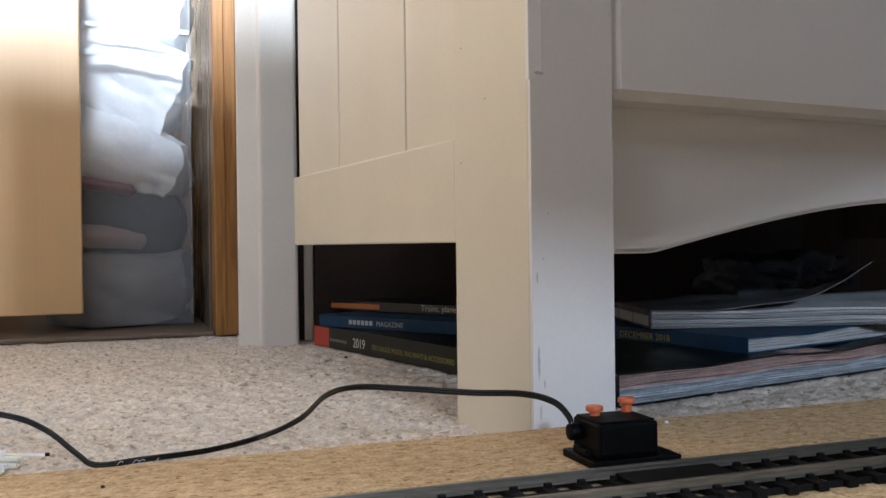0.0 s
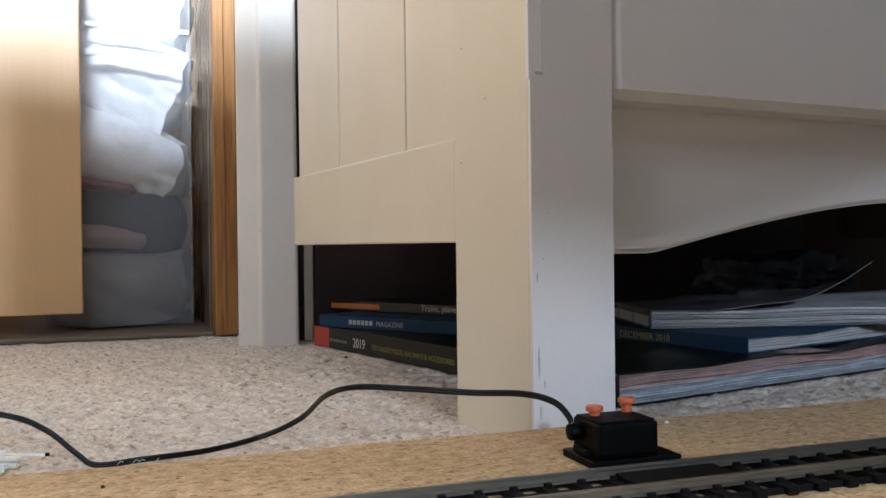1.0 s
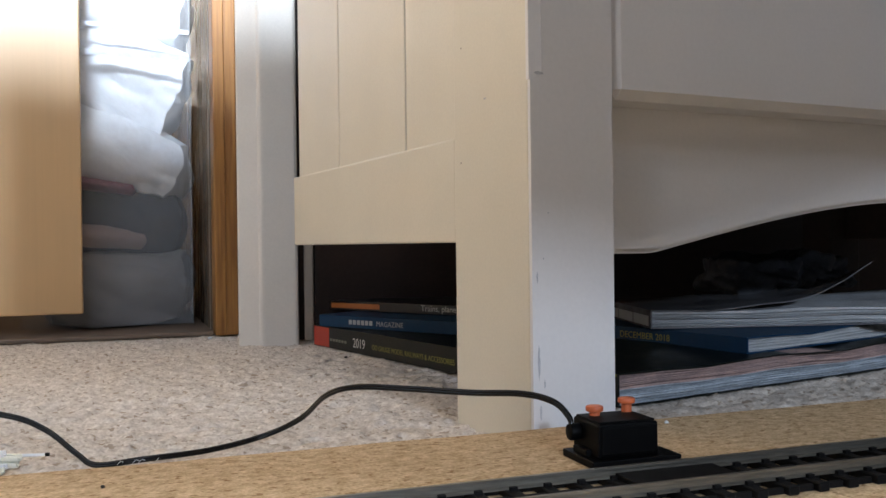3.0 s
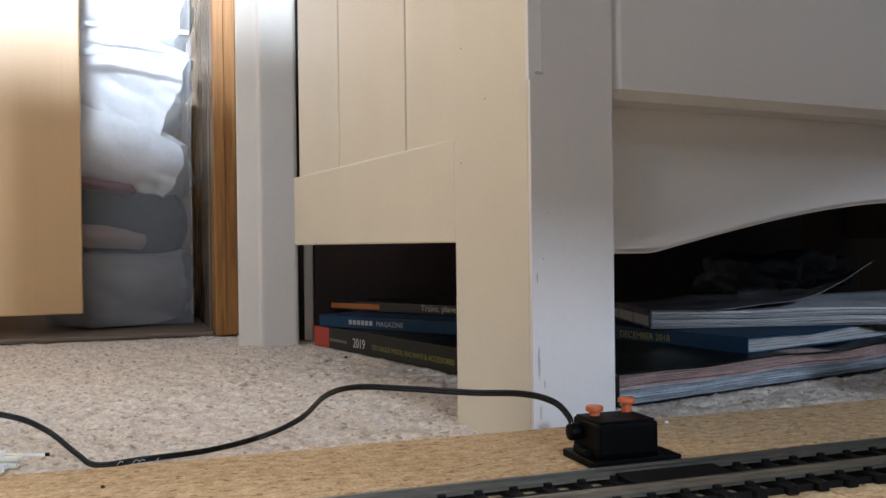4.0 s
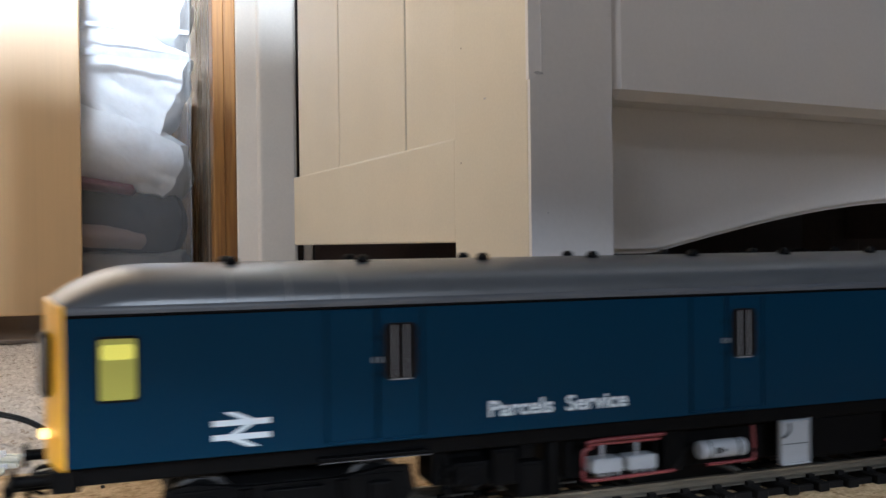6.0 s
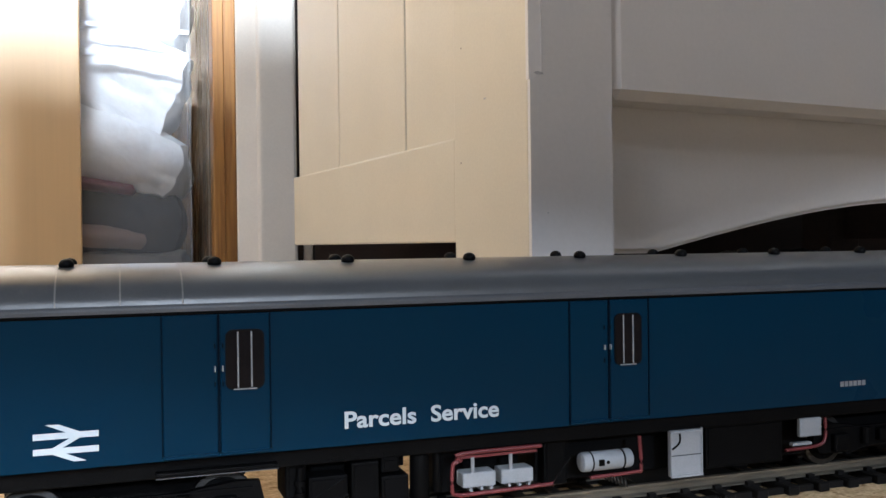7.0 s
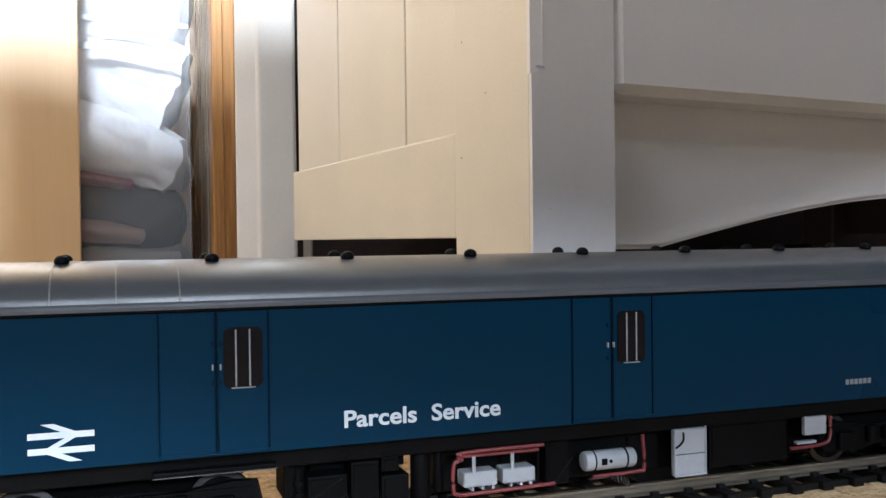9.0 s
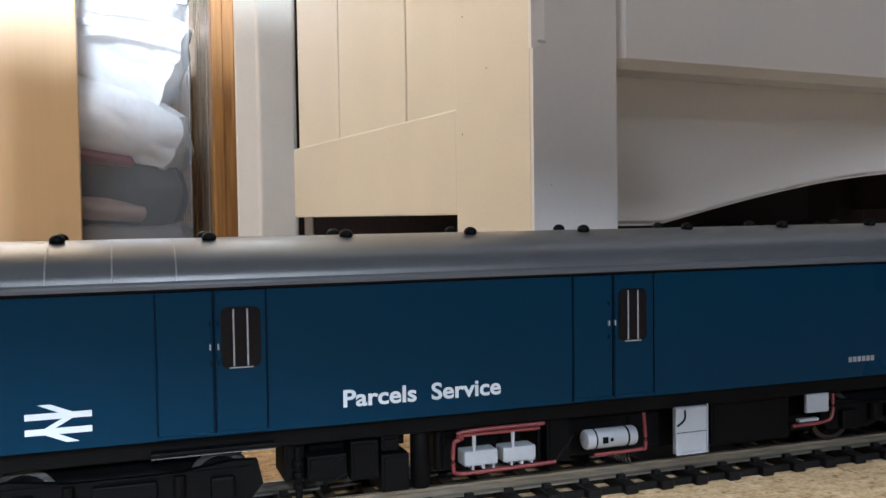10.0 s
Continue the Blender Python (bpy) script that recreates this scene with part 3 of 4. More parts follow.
def magazines():
    paper = mat("page_paper", (0.74, 0.75, 0.75), 0.7, 0, scale=60, fine=700, stretch=(1, 1, 8), second=(0.44, 0.44, 0.44))
    paper2 = mat("page_paper_grey", (0.55, 0.57, 0.59), 0.7, 0, scale=60, fine=700, stretch=(1, 1, 8), second=(0.30, 0.30, 0.31))
    pinkp = mat("page_paper_pink", (0.66, 0.45, 0.40), 0.7, 0, scale=60, fine=600, stretch=(1, 1, 8), second=(0.20, 0.15, 0.15))
    bluep = mat("page_paper_blue", (0.58, 0.64, 0.70), 0.7, 0, scale=60, fine=600, stretch=(1, 1, 8), second=(0.17, 0.19, 0.22))
    dark = mat("dark_green_cover", (0.005, 0.007, 0.006), 0.4, 0, spec=0.25, vary=0.2)
    bluec = mat("blue_cover", (0.005, 0.036, 0.088), 0.5, 0, spec=0.2, vary=0.12)
    blackc = mat("black_cover", (0.010, 0.009, 0.010), 0.35, 0, vary=0.2)
    greyc = mat("grey_cover", (0.14, 0.14, 0.15), 0.2, 0, vary=0.4, scale=40, fine=300)
    redc = mat("red_print", (0.42, 0.04, 0.02), 0.45, 0, vary=0.1)
    orangec = mat("orange_print", (0.45, 0.14, 0.03), 0.45, 0, vary=0.1)
    yellowc = mat("yellow_print", (0.24, 0.22, 0.05), 0.45, 0, vary=0.1)
    pale = mat("pale_print", (0.62, 0.62, 0.58), 0.5, 0, vary=0.05)
    midp = mat("mid_print", (0.36, 0.38, 0.40), 0.5, 0, vary=0.05)
    dim = mat("dim_print", (0.16, 0.17, 0.13), 0.5, 0, vary=0.05)
    # spine runs from the far corner (-0.092, 0.638) to the near one (0.073, 0.380)
    a = math.degrees(math.atan2(0.380 - 0.638, 0.073 + 0.092))
    B = pose(-0.0905, 0.6345, 0, 0, 0, a)
    L = 0.304
    m1 = magazine("catalogue", B @ pose(0, 0, 0.0002), L, 0.21, 0.0142, dark, [bluep, bluep, pinkp, pinkp], "thick dark green 2019 catalogue with red spine end on carpet", leaves=32, wave=0.0022)
    bars(m1, 0.0003, 0.0245, 0.0006, 0.0136, redc, gap=0)
    lettering("2019", 0.0085, pale, m1, pose(0.060, -0.00095, 0.0038) @ SIDE, "printed_year")
    bars(m1, 0.026, 0.052, 0.005, 0.0068, dim, n=6)
    lettering("OO GAUGE MODEL RAILWAYS & ACCESSORIES", 0.0044, yellowc, m1, pose(0.086, -0.00095, 0.0045) @ SIDE, "printed_title")
    part("yellow_edge", box(0.225, L - 0.001, -0.00095, 0.0, 0.0130, 0.0141), yellowc, m1)
    m2 = magazine("magazine", pose(-0.0846, 0.6188, 0.0148, 0, 0, -38.2), 0.130, 0.21, 0.0078, bluec, [paper, paper2], "blue-spined magazine with printed title on a catalogue", wave=0.0008, leaves=9)
    bars(m2, 0.028, 0.050, 0.0024, 0.0054, midp, n=6, gap=0.25)
    lettering("MAGAZINE", 0.0046, midp, m2, pose(0.0525, -0.00095, 0.0022) @ SIDE, "printed_title")
    m5 = magazine("magazine", pose(0.0782, 0.5346, 0.0148, 0, 0, -55), 0.120, 0.21, 0.0080, bluec, [paper, paper2], "blue-covered magazine with wavy loose pages in a stack", wave=0.0030, leaves=15, sag=0.003)
    lettering("DECEMBER 2018", 0.0050, yellowc, m5, pose(0.036, -0.00095, 0.0022) @ SIDE, "printed_date")
    m3 = magazine("booklet", pose(-0.0835, 0.6610, 0.0232, 0, 0, -38.2), 0.130, 0.08, 0.0062, blackc, [paper2, paper], "black-spined booklet with orange block on a blue magazine", leaves=8, category="booklet")
    bars(m3, 0.003, 0.050, 0.0014, 0.0050, orangec, gap=0)
    lettering("Trains, planes", 0.0058, pale, m3, pose(0.0875, -0.00095, 0.0018) @ SIDE, "printed_title")
    m4 = magazine("magazine", pose(0.1013, 0.5766, 0.0236, 0, 0, -85), 0.100, 0.225, 0.0098, greyc, [paper2, paper], "worn magazine with wavy pages and curling cover", wave=0.0021, leaves=15, sag=0.004, curl=0.020, reach=0.54)
    bars(m4, 0.012, 0.098, 0.0012, 0.0066, midp, n=3, gap=0.06)
    darkcloth = mat("dark_blue_cloth", (0.03, 0.034, 0.045), 0.6, 0, vary=0.4, scale=60, fine=600, bump=0.4)
    for x, y, z, s, sd in ((0.205, 0.60, 0.0455, (0.030, 0.022, 0.011), 11), (0.250, 0.63, 0.0475, (0.026, 0.022, 0.012), 12)):
        lump("crumpled_cloth", pose(x, y, z, 0, 0, 20), s, darkcloth, "dark blue crumpled cloth on top of magazines", "cloth", sd, 0.75, 0.5, Matrix(), 3.0)


def litter():
    """Small things lying on carpet and board."""
    g = "loose rail joiners on the carpet"
    gold = mat("pale_brass", (0.93, 0.91, 0.80), 0.45, 0.5, vary=0.1)
    tin = mat("bright_tin", (0.92, 0.93, 0.94), 0.4, 0.5, vary=0.1)
    def joiner(m, w, material):
        t = thing("rail_joiner", m, "small bright metal rail joiner lying on the carpet", "rail joiner", g)
        part("channel", box(0, 0.0135, -w, w, 0, 0.0005, 0.0001, segs=1), material, t)
        for s in (-1, 1):
            part("flange", box(0.0002, 0.0133, s * w - 0.0003, s * w + 0.0003, 0.0004, 0.0017, 0.0001, segs=1), material, t)
    for x, y, z, rx, rz, w, m in ((-0.1480, 0.2830, 0.0009, 4, 8, 0.0012, gold), (-0.1500, 0.2800, 0.0012, -8, 3, 0.0012, tin), (-0.1470, 0.2850, 0.0032, 10, -4, 0.0011, gold), (-0.1515, 0.2820, 0.0046, 0, 6, 0.0012, tin), (-0.1490, 0.2775, 0.0008, 0, -3, 0.0010, gold)):
        joiner(pose(x, y, z, rx, 0, rz), w, m)
    pin = thing("track_pin", pose(-0.1400, 0.2860, 0.0042, 0, 90, 6), "thin steel track pin with a dark tip", "pin")
    part("shank", cyl(0.0005, 0.0130, segs=10), tin, pin)
    part("tip", cyl(0.0006, 0.0012, pose(0, 0, 0.0128), 10), BLACK, pin)
    crumb = mat("dark_crumb", (0.02, 0.014, 0.01), 0.8, 0, vary=0.2)
    fluff = mat("white_fluff", (0.8, 0.8, 0.8), 0.8, 0, vary=0.1)
    for x, y, z, r, m, lab in ((-0.0606, 0.556, 0.0006, 0.0011, crumb, "tiny dark crumb on the carpet"), (-0.0867, 0.2281, 0.0092, 0.0006, crumb, "tiny dark crumb on the chipboard"), (-0.1762, 0.680, 0.0008, 0.0016, fluff, "small white fluff on the carpet"),
                               (-0.0930, 0.255, 0.0092, 0.0005, crumb, "tiny dark crumb on the chipboard"), (0.0735, 0.300, 0.0094, 0.0008, fluff, "small white fluff on the chipboard")):
        bm = bmesh.new()
        bmesh.ops.create_icosphere(bm, subdivisions=2, radius=r)
        for v in bm.verts:
            v.co *= 1 + 0.5 * noise.noise(v.co * 1500 + Vector((x * 100, 0, 0)))
            v.co.z *= 0.6
        ob = part("crumb" if m is crumb else "fluff", bm, m)
        ob.matrix_world = pose(x, y, z + r * 0.3, 0, 0, x * 1000)
        tagged(ob, lab, "crumb" if m is crumb else "fluff")
    fray = thing("loose_fibre", pose(-0.098, 0.2512, 0.0092, 0, 0, 20), "pale loose wood fibres at the chipboard edge", "fibre")
    rng = random.Random(5)
    for k in range(4):
        x = 0.006 + k * 0.0034 + rng.uniform(-1, 1) * 0.001
        part("strand", tube(smooth_path([(x, -0.002, 0), (x + 0.001, 0.0, 0.0003 + rng.random() * 0.0003), (x + 0.0004 + rng.random() * 0.0016, 0.0006, 0.0)], 4), 0.00006, 5), fluff, fray)


def build_place():
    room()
    architrave()
    wardrobe()
    bedding()
    cabinet()
    baseboard()
    track()
    button_box()
    cable()
    magazines()
    litter()


build_place()


# ---------------------------------------------------------------- railcar
X0, L, HW, ZB, ZG = -0.0048, 0.2532, 0.0185, 0.0170, 0.0436


def body_ring(w, zg, ztop, zb, n=18):
    """Half-outline of the body from near sill over the roof to the far sill: y, z."""
    pts = [(-w * 0.975, zb), (-w, zb + 0.006), (-w, zg)]
    pts += [(-w * math.cos(radians(180 * k / n)) * (1 - 0.0 * k), zg + (ztop - zg) * math.sin(radians(180 * k / n)) ** 0.72) for k in range(1, n)]
    pts += [(w, zg), (w, zb + 0.006), (w * 0.975, zb)]
    return pts


def railcar():
    r = thing("railcar", LINE, "blue model parcels railcar with yellow end on the track", "model train")
    # sides: rounded shell between the ends
    bm = bmesh.new()
    low = [(HW - 0.0004 * (1 - k / 6) ** 2, ZB + 0.009 * k / 6) for k in range(7)]
    prof = [(-a, b) for a, b in low] + [(-HW, ZG), (HW, ZG)] + low[::-1]
    extrude(prof, L - X0 - 0.0072, pose(X0 + 0.0036, 0, 0) @ Matrix(((0, 0, 1, 0), (1, 0, 0, 0), (0, 1, 0, 0), (0, 0, 0, 1))), bm)
    body = part("body", bm, BLUE, r, "glossy deep blue body side", True)
    # roof, domed down at both ends
    bm = bmesh.new()
    rings = []
    xs = [0.0004, 0.001, 0.0022, 0.004, 0.0065, 0.0095, 0.013, 0.017, 0.021, 0.028]
    xs = [X0 + x for x in xs] + [L / 2] + [L - x for x in xs[::-1]]
    for x in xs:
        d = min(x - X0, L - x)
        k = 1 - max(0, 1 - d / 0.018) ** 2.3
        top = ZG + 0.0012 + (0.0525 - ZG - 0.0012) * (0.20 + 0.80 * k)
        w = HW + 0.0002 - 0.0016 * max(0, 1 - d / 0.008) ** 2
        fade = max(0, 1 - d / 0.02)
        lean = 0.0036 * fade * (1 if x < L / 2 else -1)
        rings.append([bm.verts.new((x + lean * (y / HW) ** 2, y, z)) for y, z in body_ring(w, ZG + 0.0001, top, ZG, 22)[2:-2]])
    for a, b in zip(rings, rings[1:]):
        for i in range(len(a) - 1):
            bm.faces.new((a[i], a[i + 1], b[i + 1], b[i]))
        bm.faces.new((a[-1], a[0], b[0], b[-1]))
    bm.faces.new(rings[0])
    bm.faces.new(rings[-1])
    roof = part("roof", bm, ROOF, r, "dark grey roof", True)
    for y in (-1, 1):
        part("gutter", box(X0 + 0.004, L - 0.004, y * HW - 0.0004, y * HW + 0.0004, ZG - 0.0003, ZG + 0.0003, 0.0002, segs=1), UNDER, roof)
        part("cant_rail", extrude([(y * (HW + 0.0006), ZG + 0.0003), (y * (HW + 0.00058), ZG + 0.0009), (y * (HW + 0.00045), ZG + 0.0013), (y * (HW + 0.00022), ZG + 0.0017), (y * (HW - 0.0012), ZG + 0.0017), (y * (HW - 0.0012), ZG + 0.0003)], L - X0 - 0.010, pose(X0 + 0.005, 0, 0) @ Matrix(((0, 0, 1, 0), (1, 0, 0, 0), (0, 1, 0, 0), (0, 0, 0, 1)))), CANT_SHEEN, roof, "roof-edge band, its grey lightened for the sheen there")
    for k in range(3):
        x = 0.0275 + 0.0107 * k
        bm = bmesh.new()
        ring = body_ring(HW + 0.00032, ZG + 0.0006, 0.05262, ZG, 22)[2:-2]
        a = [bm.verts.new((x, y, z)) for y, z in ring]
        b = [bm.verts.new((x + 0.0003, y, z)) for y, z in ring]
        for i in range(len(a) - 1):
            bm.faces.new((a[i], a[i + 1], b[i + 1], b[i]))
        part("roof_seam", bm, SEAM, roof)
    dome = bmesh.new()
    cyl(0.0010, 0.0010, bm=dome, segs=12)
    bmesh.ops.create_uvsphere(dome, u_segments=14, v_segments=8, radius=0.0014, matrix=pose(0, 0, 0.0012) @ Matrix.Diagonal((1, 1, 0.8, 1)))
    dm = finish(dome, "ventilator", BLACK, True)
    for k in range(9):
        for y in (-0.006, 0.006):
            v = new("ventilator", dm)
            v.parent = roof
            v.matrix_basis = pose(0.0290 + 0.02685 * k, y, 0.0514)
    # yellow ends, gently bowed
    for end in (0, 1):
        bm = bmesh.new()
        n = 28
        cols = []
        for i in range(n + 1):
            y = -HW + 2 * HW * i / n
            q = abs(y) / HW
            bow = 0.0042 * q * q
            ztop = ZG + 0.0002 + 0.0026 * max(0, 1 - q * q) ** 0.36
            cols.append([bm.verts.new((bow - 0.0006, y * 1.002, z)) for z in (ZB - 0.0004, 0.026, 0.036, ztop)] + [bm.verts.new((0.0038, y * 1.002, z)) for z in (ztop, ZB - 0.0004)])
        for a, b in zip(cols, cols[1:]):
            for j in range(6):
                bm.faces.new((a[j], b[j], b[(j + 1) % 6], a[(j + 1) % 6]))
        bm.faces.new(cols[0])
        bm.faces.new(cols[-1][::-1])
        flip = pose(X0, 0, 0) if not end else pose(L, 0, 0, 0, 0, 180)
        bmesh.ops.transform(bm, matrix=flip, verts=bm.verts)
        cab = part("cab_front", bm, YELLOW, r, "warning yellow cab front", True)
        for y in (-0.0105, 0.0105):
            b = 0.0042 * (y / HW) ** 2
            face = flip @ pose(b - 0.0010, y, 0, 0, 0, -90 + 14 * (1 if y < 0 else -1))
            fr = part("window_frame", extrude(rounded(-0.0032, 0.0032, 0.0290, 0.0406, 0.0016), 0.0006, face @ SIDE), BLACK, cab)
            part("pane", extrude(rounded(-0.0029, 0.0029, 0.0293, 0.0403, 0.0014), 0.0006, face @ pose(0, -0.0003, 0) @ SIDE), GLASSDARK, fr)
            part("lamp", extrude(rounded(-0.0016, 0.0016, 0.0215, 0.0230, 0.0004), 0.0008, face @ pose(0, -0.0001, 0) @ SIDE), LAMPGLOW if not end else GLASSDARK, cab, "lit headlamp" if not end else "")
        part("coupling_beam", box(0.001, 0.006, -0.0165, 0.0165, ZB - 0.0046, ZB - 0.0005, 0.0004, m=flip), UNDER, cab)
        for y in (-0.0115, 0.0115):
            bf = part("buffer", cyl(0.0011, 0.006, flip @ pose(0.001, y, 0.0140, 0, -90), bevel=0.0002), UNDER, cab, "", True)
            part("buffer_head", cyl(0.0025, 0.0009, flip @ pose(-0.0048, y, 0.0140, 0, -90), bevel=0.0003), UNDER, bf, "", True)
        part("coupling_hook", box(-0.0070, 0.004, -0.0016, 0.0016, 0.0098, 0.0114, 0.0004, m=flip), UNDER, cab)
        part("coupling_bar", box(-0.0078, -0.0066, -0.0055, 0.0055, 0.0090, 0.0118, 0.0004, m=flip), UNDER, cab)
        for y in (-0.006, -0.002, 0.004):
            part("brake_hose", tube(smooth_path([flip @ Vector((0.001, y, 0.0135)), flip @ Vector((-0.0030, y, 0.0125)), flip @ Vector((-0.0035, y, 0.0090)), flip @ Vector((-0.001, y, 0.0075))], 5), 0.0005, 6), UNDER, cab)

    def flush(name, x0, x1, z0, z1, material, depth=0.0003, r0=0.0008, parent=body, sink=0.0001, label=""):
        o = part(name, extrude(rounded(x0, x1, z0, z1, r0), depth + sink, pose(0, -HW + sink, 0) @ SIDE), material, parent, label)
        return o
    # cab side windows, lit inside
    for x in (0.0042, L - 0.0162):
        f = flush("cab_window", x, x + 0.0072, 0.0282, 0.0400, BLACK, 0.00015)
        flush("pane", x + 0.0005, x + 0.0067, 0.0287, 0.0395, CABGLOW if x < 0.1 else GLASSDARK, 0.0003, 0.0006, f, label="yellow lit pane" if x < 0.1 else "")
        if x < 0.1:
            flush("lit_panel", x + 0.0008, x + 0.0064, 0.0358, 0.0385, CABLAMP, 0.00034, 0.0008, f)
    # double doors: raised leaves with dark joints
    joint = mat("door_joint", (0.0004, 0.004, 0.010), 0.6, 0, spec=0.04, vary=0.1)
    for x0, x1, win in ((0.0452, 0.0551, None), (0.0553, 0.0646, (0.0567, 0.0632)), (0.1270, 0.1363, None), (0.1365, 0.1462, (0.1379, 0.1440))):
        g = part("door_leaf", box(x0 + 0.0002, x1 - 0.0002, -HW - 0.00022, -HW + 0.0002, ZB + 0.0008, ZG - 0.0005, 0.0001, segs=1), BLUE, body)
        for x in (x0 - 0.0001, x1 - 0.0001):
            part("joint", box(x, x + 0.0002, -HW - 0.00024, -HW + 0.0001, ZB + 0.0006, ZG - 0.0003), joint, g)
        part("sill", box(x0, x1, -HW - 0.0005, -HW + 0.0001, ZB + 0.0004, ZB + 0.0009), BLUE, g)
        if win:
            a, b = win
            w = flush("window_frame", a - 0.0003, b + 0.0003, 0.0292, 0.0403, BLACK, 0.0004, 0.0014, g)
            flush("pane", a + 0.0001, b - 0.0001, 0.0296, 0.0399, GLASSDARK, 0.00046, 0.0012, w)
            for q in (0.30, 0.68):
                xx = a + (b - a) * q
                part("guard_bar", cyl(0.00016, 0.0103, pose(xx, -HW - 0.0006, 0.0296), 8), GREYBOX, w)
            part("lower_rim", box(a + 0.0011, b - 0.0011, -HW - 0.00055, -HW - 0.0002, 0.0292, 0.0294), GREYBOX, w)
    for x in (0.0545, 0.0559, 0.1352, 0.1366):
        hnd = part("door_handle", box(x - 0.00014, x + 0.00014, -HW - 0.0008, -HW, 0.0327, 0.0338, 0.00005, segs=1), GREYBOX, body)
        for z in (0.0300, 0.0370):
            part("hinge", box(x - 0.00015, x + 0.00015, -HW - 0.0004, -HW, z, z + 0.0009), joint, hnd)
    number = mat("number_grey", (0.17, 0.18, 0.20), 0.5, 0, vary=0.05, bump=0)
    # white double-arrow shaped mark and lettering
    X, Z, w = 0.0292, 0.0218, 0.0057

    def slab(pts, name="mark"):
        part(name, extrude([(X + 0.93 * a, Z + 0.97 * b) for a, b in pts], 0.00006, pose(0, -HW - 0.00001, 0) @ SIDE), LETTER, body, "plain white mark")
    slab([(-w, 0.0008), (w, 0.0008), (w, 0.0019), (0.0024, 0.0019), (-0.0013, 0.0034), (-0.0035, 0.0034), (0.0, 0.0019), (-w, 0.0019)])
    slab([(-w, -0.0019), (0.0 - 0.0024, -0.0019), (0.0013, -0.0034), (0.0035, -0.0034), (0.0, -0.0019), (w, -0.0019), (w, -0.0008), (-w, -0.0008)])
    slab([(-0.0024, -0.0008), (-0.0006, -0.0008), (0.0024, 0.0008), (0.0006, 0.0008)])
    for txt, x in (("Parcels", 0.0784), ("Service", 0.0961)):
        o = lettering(txt, 0.0045, LETTER, body, pose(x, -HW - 0.00004, 0.0204) @ SIDE, "lettering", label="white lettering", bold=0.0001)
        wid = max(v.co.x for v in o.data.vertices)
        o.scale = (0.0147 / wid, 1.0, 1.0)
    for k in range(6):
        part("number_bar", box(0.1985 + 0.0013 * k, 0.1995 + 0.0013 * k, -HW - 0.00006, -HW, 0.0207, 0.0219), number, body, "small plain grey bar")
    # underframe
    u = part("underframe", box(0.001, L - 0.004, -0.0155, 0.0155, 0.0132, ZB + 0.0002, 0.0003), UNDER, r)
    part("step_board", box(0.0440, 0.0660, -0.0178, -0.0145, 0.0139, 0.0147, 0.0002), UNDER, u)
    part("sole_edge", box(0.0440, 0.0660, -0.0180, -0.0177, 0.0137, 0.01385), CANT_SHEEN, u)
    for x0, x1, z0, z1, y in ((0.0680, 0.0720, 0.006, 0.0135, -0.0135), (0.0722, 0.0800, 0.0056, 0.0106, -0.0150), (0.0806, 0.0862, 0.0052, 0.0128, -0.0155), (0.0868, 0.0925, 0.0020, 0.0095, -0.0150), (0.0868, 0.0905, 0.0102, 0.0132, -0.0150), (0.1235, 0.1290, 0.0035, 0.0134, -0.013), (0.1635, 0.1850, 0.0035, 0.0134, -0.0145)):
        bx = part("equipment_box", box(x0, x1, y, y + 0.010, z0, z1, 0.0003), UNDER, u)
        part("cover", box(x0 + 0.0006, x1 - 0.0006, y - 0.00025, y + 0.0001, z0 + 0.0006, z1 - 0.0006, 0.0001, segs=1), UNDER, bx)
    for x, rad, z0 in ((0.0957, 0.0020, 0.0015), (0.0995, 0.0010, 0.0045)):
        part("cylinder", cyl(rad, 0.0134 - z0, pose(x, -0.012, z0), bevel=0.0003), UNDER, u, "", True)
    for x0, x1, z0, z1 in ((0.0735, 0.0930, 0.0100, 0.0133), (0.1000, 0.1188, 0.0035, 0.0133), (0.1188, 0.1228, 0.0098, 0.0133), (0.1228, 0.1640, 0.0035, 0.0133), (0.1840, 0.1960, 0.0035, 0.0133)):
        part("underframe_core", box(x0, x1, -0.0100, 0.0060, z0, z1, 0.0003), UNDER, u)
    for xa, za, xb, zb in ((0.0726, 0.0064, 0.0796, 0.0102), (0.0756, 0.0050, 0.0800, 0.0068), (0.1240, 0.0040, 0.1286, 0.0096)):
        part("brace", tube([Vector((xa, -0.0154, za)), Vector((xb, -0.0154, zb))], 0.00022, 6), UNDER, u)
    part("hanging_pipe", tube(smooth_path([(0.0706, -0.0150, 0.0128), (0.0704, -0.0152, 0.0080), (0.0706, -0.0152, 0.0020)], 5), 0.0007, 8), UNDER, u, "", True)
    for z in (0.0050, 0.0072, 0.0094):
        part("pipe_joint", cyl(0.0011, 0.0009, pose(0.0705, -0.0152, z), 10), UNDER, u, "", True)
    for k in range(9):
        x = 0.0715 + 0.0026 * k
        part("bolt", cyl(0.0003, 0.0003, pose(x, -0.0154, 0.0139, 90), 8), UNDER, u)
    for k in range(7):
        part("hose_rib", cyl(0.0012, 0.00045, pose(0.1405 + 0.00062 * k, -0.0085 - 0.00045 * k, 0.0030 - 0.00022 * k, 0, 70, -30), 12, 0.0001), TYRE, u, "", True)
    # red pipe cradle with pale tanks
    y = -0.0160
    fr = part("pipe_cradle", tube(smooth_path([(0.1215, y, 0.0129), (0.1035, y, 0.0127), (0.1034, y, 0.0112)], 4), 0.00042, 8), RED, u, "red pipework", True)
